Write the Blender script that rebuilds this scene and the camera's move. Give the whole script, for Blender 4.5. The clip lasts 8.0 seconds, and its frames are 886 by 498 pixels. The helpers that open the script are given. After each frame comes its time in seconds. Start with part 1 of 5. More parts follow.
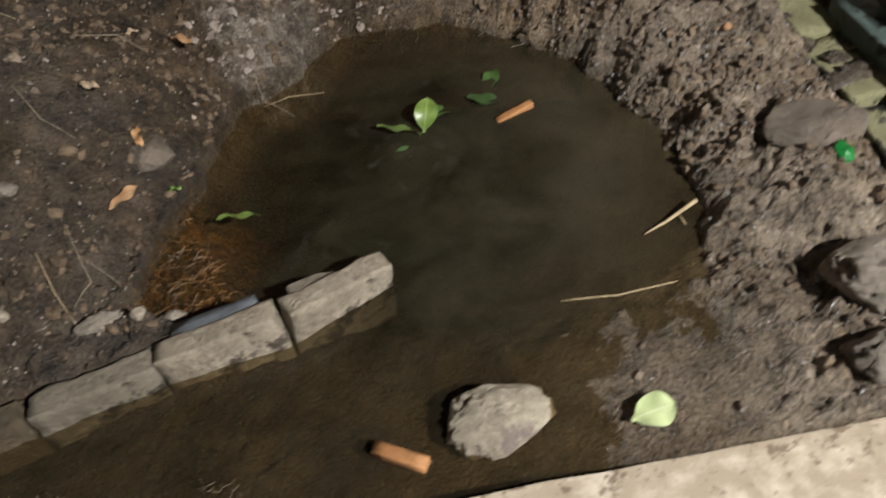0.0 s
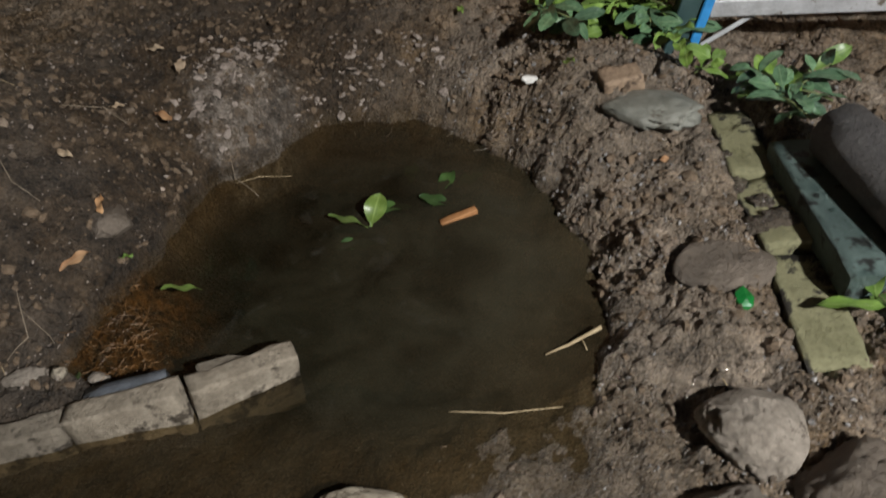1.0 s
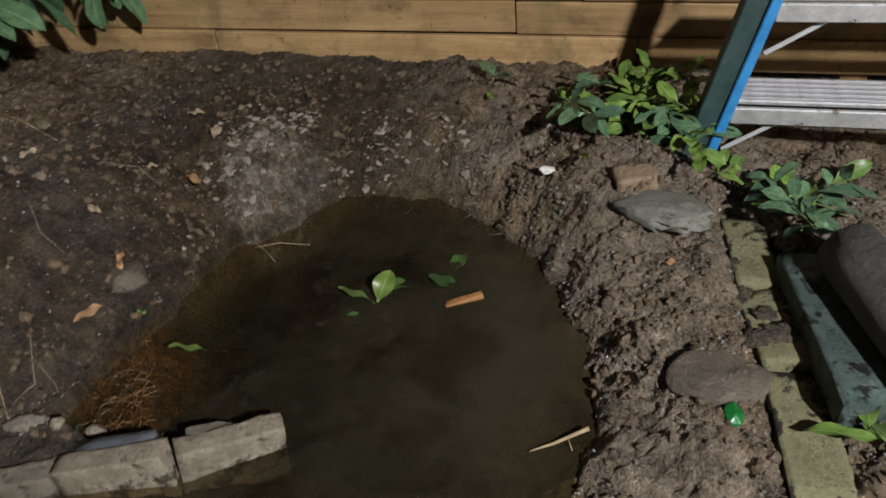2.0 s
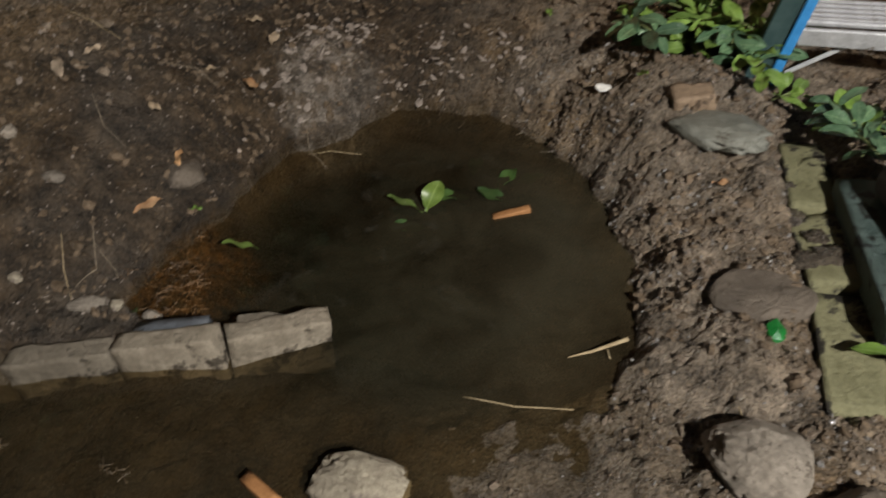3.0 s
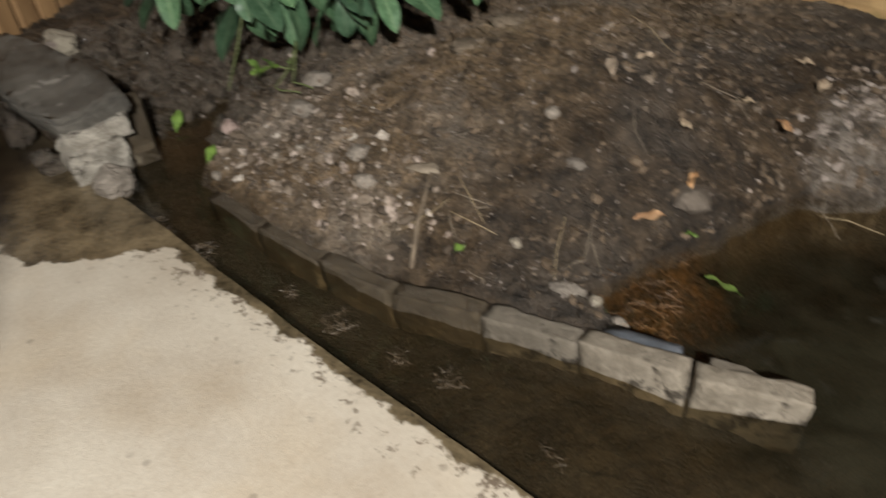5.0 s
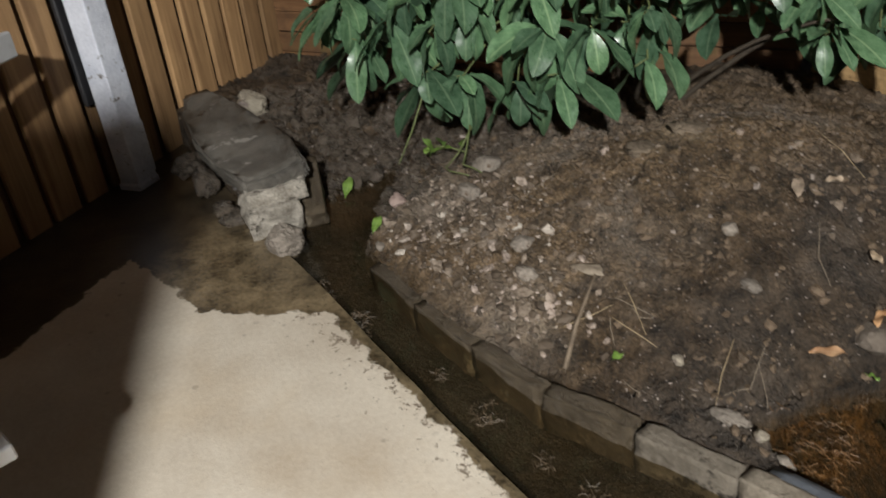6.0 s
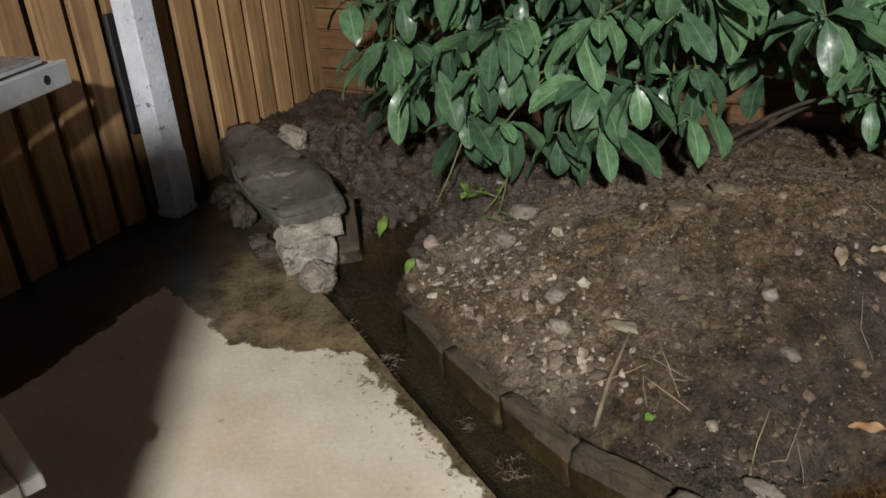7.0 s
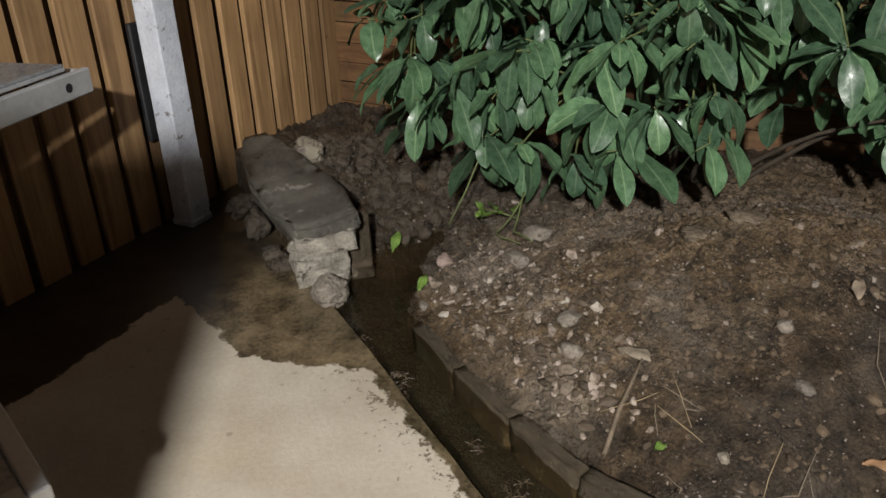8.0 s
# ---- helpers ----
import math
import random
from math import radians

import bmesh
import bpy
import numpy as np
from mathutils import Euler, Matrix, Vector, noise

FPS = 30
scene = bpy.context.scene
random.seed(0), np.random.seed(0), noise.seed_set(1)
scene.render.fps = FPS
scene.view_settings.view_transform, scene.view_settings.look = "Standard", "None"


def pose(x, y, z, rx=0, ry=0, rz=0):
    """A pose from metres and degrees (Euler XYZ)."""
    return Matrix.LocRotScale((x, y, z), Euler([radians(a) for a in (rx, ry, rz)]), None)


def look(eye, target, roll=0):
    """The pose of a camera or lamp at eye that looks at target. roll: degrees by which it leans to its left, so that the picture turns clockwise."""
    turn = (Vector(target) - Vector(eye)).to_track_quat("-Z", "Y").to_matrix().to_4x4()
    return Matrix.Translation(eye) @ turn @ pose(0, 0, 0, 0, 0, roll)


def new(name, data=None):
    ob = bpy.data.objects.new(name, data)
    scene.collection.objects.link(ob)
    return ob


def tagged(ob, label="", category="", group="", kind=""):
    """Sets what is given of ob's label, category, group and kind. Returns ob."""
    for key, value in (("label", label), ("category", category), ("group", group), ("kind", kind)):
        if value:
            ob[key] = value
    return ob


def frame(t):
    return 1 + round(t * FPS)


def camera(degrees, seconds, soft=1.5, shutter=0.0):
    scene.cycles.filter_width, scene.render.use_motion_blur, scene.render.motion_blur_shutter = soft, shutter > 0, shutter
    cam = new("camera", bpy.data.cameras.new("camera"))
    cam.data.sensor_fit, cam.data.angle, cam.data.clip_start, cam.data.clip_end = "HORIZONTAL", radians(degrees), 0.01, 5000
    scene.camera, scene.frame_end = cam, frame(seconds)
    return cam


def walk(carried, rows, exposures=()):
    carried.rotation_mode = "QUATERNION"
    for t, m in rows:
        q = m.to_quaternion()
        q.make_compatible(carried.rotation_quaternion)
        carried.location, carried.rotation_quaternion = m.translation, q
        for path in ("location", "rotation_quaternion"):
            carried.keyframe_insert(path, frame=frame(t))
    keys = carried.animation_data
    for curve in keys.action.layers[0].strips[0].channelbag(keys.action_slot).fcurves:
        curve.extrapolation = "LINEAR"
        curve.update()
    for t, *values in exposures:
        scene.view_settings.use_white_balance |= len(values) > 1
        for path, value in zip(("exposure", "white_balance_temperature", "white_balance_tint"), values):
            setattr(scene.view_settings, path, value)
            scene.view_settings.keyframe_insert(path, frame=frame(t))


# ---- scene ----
# ---- camera ----
cam = camera(59.5, 8.0, soft=1.5, shutter=0.5)
PATH = [
    (0, (0.277, 0.208, 1.031), (0.062, 1.568, -0.419), -11.5),
    (0.5, (0.432, 0.235, 1.062), (0.182, 1.646, -0.334), -8.9),
    (1, (0.55, 0.246, 1.106), (0.194, 1.695, -0.226), -8.4),
    (1.5, (0.591, 0.286, 1.141), (0.216, 1.811, -0.098), -7.9),
    (1.7, (0.617, 0.292, 1.153), (0.194, 1.835, -0.047), -7.1),
    (2.8, (0.668, 0.23, 1.126), (0.102, 1.66, -0.153), -6.1),
    (3, (0.657, 0.226, 1.107), (0.07, 1.619, -0.202), -6.4),
    (3.5, (0.595, 0.21, 1.093), (-0.125, 1.513, -0.244), -6.3),
    (4, (0.545, 0.19, 1.093), (-0.39, 1.368, -0.226), -6.9),
    (4.5, (0.498, 0.162, 1.099), (-0.648, 1.198, -0.171), -7.5),
    (5, (0.453, 0.132, 1.097), (-0.915, 1.011, -0.066), -7.3),
    (5.2, (0.44, 0.122, 1.094), (-1.008, 0.941, -0.017), -6.9),
    (6.3, (0.377, 0.073, 1.179), (-1.253, 0.715, 0.215), -5.1),
    (6.5, (0.376, 0.065, 1.179), (-1.269, 0.704, 0.238), -4.5),
    (7, (0.363, 0.072, 1.185), (-1.306, 0.698, 0.277), -3.3),
    (7.5, (0.353, 0.069, 1.186), (-1.331, 0.688, 0.302), -2.2),
    (8, (0.349, 0.067, 1.201), (-1.341, 0.675, 0.322), -1.8),
]
EXPOSURES = [(0.0, 0.2, 6400, 10), (0.8, -0.12, 6300, 10), (1.5, -0.42, 6200, 10), (2.8, -0.37, 6500, 10), (3.5, -0.27, 6800, 10), (4.2, -0.05, 6700, 10), (5.2, 0.1, 6400, 10), (6.5, 0.0, 6300, 10), (8.0, -0.05, 6400, 10)]
walk(cam, [(t, look(eye, target, roll)) for t, eye, target, roll in PATH], EXPOSURES)

# ---- light: night, one floodlight on the house behind the camera, a faint sky ----
world = bpy.data.worlds.new("night_sky")
scene.world = world
world.use_nodes = True
world.node_tree.nodes["Background"].inputs[0].default_value = (0.75, 0.85, 1.0, 1)
world.node_tree.nodes["Background"].inputs[1].default_value = 0.012
LAMP = (2.7, -1.1, 2.7)
lamp_data = bpy.data.lights.new("floodlight_beam", "AREA")
lamp_data.shape, lamp_data.size, lamp_data.energy = "DISK", 0.17, 340
lamp_data.color = (0.96, 0.94, 0.88)
lamp = new("floodlight_beam", lamp_data)
lamp.matrix_world = look(LAMP, (-0.9, 0.9, 0.0))


# ---- materials ----
def nodes_of(name, rough=0.7, metal=0.0):
    m = bpy.data.materials.new(name)
    m.use_nodes = True
    nt = m.node_tree
    b = nt.nodes["Principled BSDF"]
    b.inputs["Roughness"].default_value, b.inputs["Metallic"].default_value = rough, metal
    return m, nt, b


def add_node(nt, kind, **values):
    n = nt.nodes.new(kind)
    for key, value in values.items():
        if key in n.inputs:
            n.inputs[key].default_value = value
    return n


def noise_node(nt, scale, detail=4, rough=0.6, vec=None, distort=0.0):
    n = add_node(nt, "ShaderNodeTexNoise", Scale=scale, Detail=detail, Roughness=rough, Distortion=distort)
    if vec is not None:
        nt.links.new(vec, n.inputs["Vector"])
    return n.outputs["Fac"]


def ramp(nt, fac, stops):
    n = nt.nodes.new("ShaderNodeValToRGB")
    els = n.color_ramp.elements
    while len(els) < len(stops):
        els.new(0.5)
    for e, (p, c) in zip(els, stops):
        e.position = p
        e.color = (*c, 1) if len(c) == 3 else c
    nt.links.new(fac, n.inputs[0])
    return n.outputs[0]


def mix(nt, fac, a, b, how="MIX"):
    n = nt.nodes.new("ShaderNodeMix")
    n.data_type, n.blend_type = "RGBA", how
    for socket, value in ((n.inputs[0], fac), (n.inputs[6], a), (n.inputs[7], b)):
        if isinstance(value, (int, float)):
            socket.default_value = value
        elif isinstance(value, tuple):
            socket.default_value = (*value, 1)
        else:
            nt.links.new(value, socket)
    return n.outputs[2]


def calc(nt, op, a, b=0.0, clamp=False):
    n = nt.nodes.new("ShaderNodeMath")
    n.operation, n.use_clamp = op, clamp
    for socket, value in zip(n.inputs, (a, b)):
        if isinstance(value, (int, float)):
            socket.default_value = value
        else:
            nt.links.new(value, socket)
    return n.outputs[0]


def span(nt, v, lo, hi, to_lo=0.0, to_hi=1.0):
    n = nt.nodes.new("ShaderNodeMapRange")
    nt.links.new(v, n.inputs[0])
    for k, value in zip((1, 2, 3, 4), (lo, hi, to_lo, to_hi)):
        n.inputs[k].default_value = value
    return n.outputs[0]


def bump(nt, b, height, strength, distance):
    n = nt.nodes.new("ShaderNodeBump")
    n.inputs["Strength"].default_value, n.inputs["Distance"].default_value = strength, distance
    nt.links.new(height, n.inputs["Height"])
    nt.links.new(n.outputs[0], b.inputs["Normal"])
    nt.links.new(n.outputs[0], b.inputs["Coat Normal"])


def world_pos(nt):
    return nt.nodes.new("ShaderNodeNewGeometry").outputs["Position"]


def obj_pos(nt):
    return nt.nodes.new("ShaderNodeTexCoord").outputs["Object"]


def obj_random(nt):
    return nt.nodes.new("ShaderNodeObjectInfo").outputs["Random"]


def mottled(name, dark, light, scale=8.0, rough=(0.5, 0.9), bump_scale=60, bump_depth=0.003, metal=0.0, spots=None, vary=0.0, place="object", film=0.0):
    """A two-scale mottled surface with fine relief; spots: (colour, scale, threshold) of dirt or lichen."""
    m, nt, b = nodes_of(name, 0.7, metal)
    p = obj_pos(nt) if place == "object" else world_pos(nt)
    big, fine = noise_node(nt, scale, 5, 0.65, p), noise_node(nt, scale * 9, 3, 0.6, p)
    f = calc(nt, "ADD", calc(nt, "MULTIPLY", big, 0.65), calc(nt, "MULTIPLY", fine, 0.35))
    col = ramp(nt, f, [(0.32, dark), (0.68, light)])
    if spots:
        colour, s_scale, level = spots
        sp = noise_node(nt, s_scale, 5, 0.7, p)
        col = mix(nt, span(nt, sp, level, level + 0.06), col, colour)
    if vary:
        r = obj_random(nt)
        col = mix(nt, 1.0, col, ramp(nt, r, [(0.0, (1 - vary,) * 3), (1.0, (1 + vary * 0.4,) * 3)]), "MULTIPLY")
    nt.links.new(col, b.inputs["Base Color"])
    nt.links.new(span(nt, f, 0.35, 0.7, *rough), b.inputs["Roughness"])
    b.inputs["Coat Weight"].default_value, b.inputs["Coat Roughness"].default_value = film, 0.1
    bump(nt, b, noise_node(nt, bump_scale, 6, 0.75, p), 0.9, bump_depth * 1.8)
    return m


def soil_material():
    m, nt, b = nodes_of("wet_soil")
    p = world_pos(nt)
    sep = nt.nodes.new("ShaderNodeSeparateXYZ")
    nt.links.new(p, sep.inputs[0])
    big = noise_node(nt, 2.6, 4, 0.6, p)
    mid = noise_node(nt, 16, 5, 0.7, p)
    fine = noise_node(nt, 120, 4, 0.7, p)
    f = calc(nt, "ADD", calc(nt, "MULTIPLY", mid, 0.6), calc(nt, "MULTIPLY", fine, 0.4))
    soil = ramp(nt, f, [(0.36, (0.011, 0.0072, 0.0038)), (0.5, (0.125, 0.082, 0.044)), (0.65, (0.38, 0.262, 0.155))])
    clay = ramp(nt, f, [(0.36, (0.022, 0.016, 0.0108)), (0.66, (0.42, 0.335, 0.255))])
    col = mix(nt, span(nt, calc(nt, "ADD", big, span(nt, sep.outputs["X"], -0.1, 0.6, 0.0, 0.1)), 0.46, 0.62), soil, clay)
    # small pale grit
    grit = add_node(nt, "ShaderNodeTexVoronoi", Scale=95.0)
    nt.links.new(p, grit.inputs["Vector"])
    g = calc(nt, "MULTIPLY", span(nt, grit.outputs["Distance"], 0.22, 0.12), span(nt, mid, 0.5, 0.62))
    col = mix(nt, calc(nt, "MULTIPLY", g, 0.3), col, (0.3, 0.26, 0.21))
    # soil is darker in a ragged band from x -1.0 to 0.25
    dark_band = calc(nt, "MULTIPLY", span(nt, sep.outputs["X"], -1.0, -0.68), span(nt, sep.outputs["X"], 0.25, -0.1))
    dark_band = calc(nt, "ADD", dark_band, calc(nt, "MULTIPLY", calc(nt, "SUBTRACT", big, 0.5), 0.8), True)
    col = mix(nt, calc(nt, "MULTIPLY", dark_band, 0.9), col, mix(nt, 1.0, col, (0.25, 0.235, 0.225), "MULTIPLY"))
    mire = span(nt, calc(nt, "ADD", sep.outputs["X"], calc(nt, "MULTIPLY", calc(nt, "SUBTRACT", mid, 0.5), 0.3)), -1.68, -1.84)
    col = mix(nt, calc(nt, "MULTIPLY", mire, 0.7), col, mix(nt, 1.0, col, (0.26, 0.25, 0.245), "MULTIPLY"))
    # rust-brown silt at the water's edge and below it
    low = span(nt, sep.outputs["Z"], 0.042, -0.004)
    silt = ramp(nt, noise_node(nt, 7, 6, 0.62, p), [(0.35, (0.018, 0.0135, 0.0082)), (0.65, (0.098, 0.073, 0.044))])
    col = mix(nt, calc(nt, "MULTIPLY", low, 0.75), col, silt)
    # floor of the hole gets darker with depth, and a rusty seep at one bank
    col = mix(nt, span(nt, sep.outputs["Z"], -0.035, -0.1), col, (0.022, 0.019, 0.011))
    sx = calc(nt, "DIVIDE", calc(nt, "ADD", sep.outputs["X"], 0.34), 0.13)
    sy = calc(nt, "DIVIDE", calc(nt, "SUBTRACT", sep.outputs["Y"], 1.18), 0.22)
    seep = calc(nt, "SUBTRACT", 1.0, calc(nt, "ADD", calc(nt, "MULTIPLY", sx, sx), calc(nt, "MULTIPLY", sy, sy)))
    seep = span(nt, calc(nt, "ADD", seep, calc(nt, "MULTIPLY", calc(nt, "SUBTRACT", noise_node(nt, 13, 5, 0.7, p), 0.5), 3.0)), 0.0, 0.6)
    seep = calc(nt, "MULTIPLY", seep, span(nt, sep.outputs["Z"], 0.04, 0.004))
    rust = ramp(nt, noise_node(nt, 40, 5, 0.75, p), [(0.38, (0.014, 0.009, 0.004)), (0.62, (0.15, 0.08, 0.03))])
    col = mix(nt, calc(nt, "MULTIPLY", seep, 0.95), col, rust)
    # pale grey clay above the far shore, tan clay and a chalky spill on the mound
    for px, py, rx, ry, low_tone, high_tone, most in ((-0.31, 1.86, 0.15, 0.2, (0.06, 0.05, 0.042), (0.5, 0.435, 0.375), 0.62), (-1.1, 1.38, 0.1, 0.09, (0.1, 0.07, 0.042), (0.42, 0.32, 0.21), 0.75), (-0.96, 0.84, 0.13, 0.08, (0.11, 0.085, 0.058), (0.42, 0.34, 0.25), 0.7), (0.63, 1.5, 0.1, 0.09, (0.08, 0.052, 0.03), (0.3, 0.21, 0.13), 0.6)):
        cx = calc(nt, "DIVIDE", calc(nt, "SUBTRACT", sep.outputs["X"], px), rx)
        cy = calc(nt, "DIVIDE", calc(nt, "SUBTRACT", sep.outputs["Y"], py), ry)
        lump = calc(nt, "SUBTRACT", 1.0, calc(nt, "ADD", calc(nt, "MULTIPLY", cx, cx), calc(nt, "MULTIPLY", cy, cy)))
        lump = span(nt, calc(nt, "ADD", lump, calc(nt, "MULTIPLY", calc(nt, "SUBTRACT", noise_node(nt, 11, 5, 0.75, p), 0.5), 2.6)), 0.1, 0.7)
        lump = calc(nt, "MULTIPLY", lump, span(nt, noise_node(nt, 34, 4, 0.7, p), 0.46, 0.58, 0.25, 1.0))
        pale = ramp(nt, f, [(0.34, low_tone), (0.62, high_tone)])
        col = mix(nt, calc(nt, "MULTIPLY", lump, most), col, pale)
    nt.links.new(col, b.inputs["Base Color"])
    wet = calc(nt, "ADD", span(nt, noise_node(nt, 7, 4, 0.7, p), 0.4, 0.6, 0.0, 0.4), calc(nt, "MULTIPLY", fine, 0.25))
    drops = span(nt, noise_node(nt, 150, 2, 0.6, p), 0.52, 0.6)
    base_rough = span(nt, calc(nt, "SUBTRACT", wet, low), -0.2, 0.6, 0.3, 0.8)
    sodden = span(nt, sep.outputs["X"], -0.4, 0.4, 0.4, 1.0)
    nt.links.new(calc(nt, "MULTIPLY", base_rough, calc(nt, "SUBTRACT", 1.0, calc(nt, "MULTIPLY", calc(nt, "MULTIPLY", drops, sodden), 0.85))), b.inputs["Roughness"])
    h = calc(nt, "ADD", calc(nt, "MULTIPLY", noise_node(nt, 55, 6, 0.75, p), 0.7), calc(nt, "MULTIPLY", noise_node(nt, 230, 3, 0.7, p), 0.3))
    crumbs = add_node(nt, "ShaderNodeTexVoronoi", Scale=130.0)
    crumbs.feature = "F1"
    nt.links.new(p, crumbs.inputs["Vector"])
    h = calc(nt, "SUBTRACT", h, calc(nt, "MULTIPLY", crumbs.outputs["Distance"], 0.25))
    nt.links.new(calc(nt, "MULTIPLY", span(nt, sep.outputs["X"], 0.0, 0.5, 0.3, 1.0), span(nt, mid, 0.42, 0.52)), b.inputs["Coat Weight"])
    b.inputs["Coat Roughness"].default_value = 0.1
    bump(nt, b, h, 1.0, 0.02)
    return m


def concrete_material():
    m, nt, b = nodes_of("patio_concrete")
    p = world_pos(nt)
    sep = nt.nodes.new("ShaderNodeSeparateXYZ")
    nt.links.new(p, sep.inputs[0])
    x, y = sep.outputs["X"], sep.outputs["Y"]

    def line(x0, y0, nx, ny):
        return calc(nt, "ADD", calc(nt, "MULTIPLY", calc(nt, "SUBTRACT", x, x0), nx), calc(nt, "MULTIPLY", calc(nt, "SUBTRACT", y, y0), ny))

    spill = calc(nt, "MINIMUM", line(-1.354, 0.406, -0.838, 0.545), line(-1.523, 0.146, -0.317, 0.948))
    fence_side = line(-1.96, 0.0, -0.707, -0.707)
    strip = calc(nt, "ADD", line(0.0, 0.662, -0.1435, 0.99), span(nt, x, -0.35, 0.15, 0.022, -0.012))
    wet = calc(nt, "MAXIMUM", calc(nt, "MAXIMUM", spill, fence_side), strip)
    ragged = calc(nt, "MULTIPLY", calc(nt, "SUBTRACT", noise_node(nt, 14, 6, 0.65, p), 0.5), 0.1)
    wet = span(nt, calc(nt, "ADD", wet, ragged), -0.004, 0.004)
    big, fine = noise_node(nt, 3.2, 4, 0.55, p), noise_node(nt, 70, 4, 0.65, p)
    dry = ramp(nt, calc(nt, "ADD", calc(nt, "MULTIPLY", big, 0.7), calc(nt, "MULTIPLY", fine, 0.3)), [(0.3, (0.46, 0.385, 0.3)), (0.7, (0.7, 0.63, 0.525))])
    chips = add_node(nt, "ShaderNodeTexVoronoi", Scale=16.0)
    nt.links.new(p, chips.inputs["Vector"])
    dots = calc(nt, "MULTIPLY", span(nt, chips.outputs["Distance"], 0.16, 0.1), span(nt, noise_node(nt, 5.3, 2, 0.5, p), 0.5, 0.56))
    dry = mix(nt, calc(nt, "MULTIPLY", dots, 0.45), dry, (0.24, 0.2, 0.16))
    # splashes of mud along the edge
    stain = span(nt, noise_node(nt, 2.1, 5, 0.6, p), 0.5, 0.68, 0.0, 0.45)
    dry = mix(nt, stain, dry, mix(nt, 1.0, dry, (0.86, 0.76, 0.62), "MULTIPLY"))
    near = span(nt, strip, -0.22, 0.0)
    trodden = calc(nt, "MULTIPLY", span(nt, x, -0.1, 0.3), span(nt, calc(nt, "ADD", noise_node(nt, 12, 6, 0.7, p), calc(nt, "MULTIPLY", near, 0.25)), 0.5, 0.72))
    dry = mix(nt, calc(nt, "MULTIPLY", trodden, 0.75), dry, (0.24, 0.185, 0.125))
    splash = span(nt, calc(nt, "ADD", noise_node(nt, 38, 5, 0.7, p), calc(nt, "MULTIPLY", near, 0.16)), 0.7, 0.75)
    dry = mix(nt, calc(nt, "MULTIPLY", splash, near), dry, (0.15, 0.11, 0.075))
    soaked = ramp(nt, calc(nt, "ADD", calc(nt, "MULTIPLY", noise_node(nt, 9, 5, 0.7, p), 0.7), calc(nt, "MULTIPLY", fine, 0.3)), [(0.38, (0.036, 0.026, 0.0145)), (0.64, (0.25, 0.19, 0.112))])
    specks = span(nt, noise_node(nt, 60, 4, 0.7, p), 0.6, 0.66)
    soaked = mix(nt, calc(nt, "MULTIPLY", specks, 0.8), soaked, (0.03, 0.022, 0.015))
    # near-black band by the fence: wet mud, with corner shade in the colour
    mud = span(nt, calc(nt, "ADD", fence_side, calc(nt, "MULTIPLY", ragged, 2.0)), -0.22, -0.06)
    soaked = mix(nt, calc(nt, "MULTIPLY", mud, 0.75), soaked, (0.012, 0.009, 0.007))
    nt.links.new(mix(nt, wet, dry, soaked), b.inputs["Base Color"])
    nt.links.new(span(nt, wet, 0, 1, 0.82, 0.3), b.inputs["Roughness"])
    bump(nt, b, calc(nt, "ADD", fine, calc(nt, "MULTIPLY", noise_node(nt, 300, 2, 0.6, p), 0.5)), 0.3, 0.003)
    return m


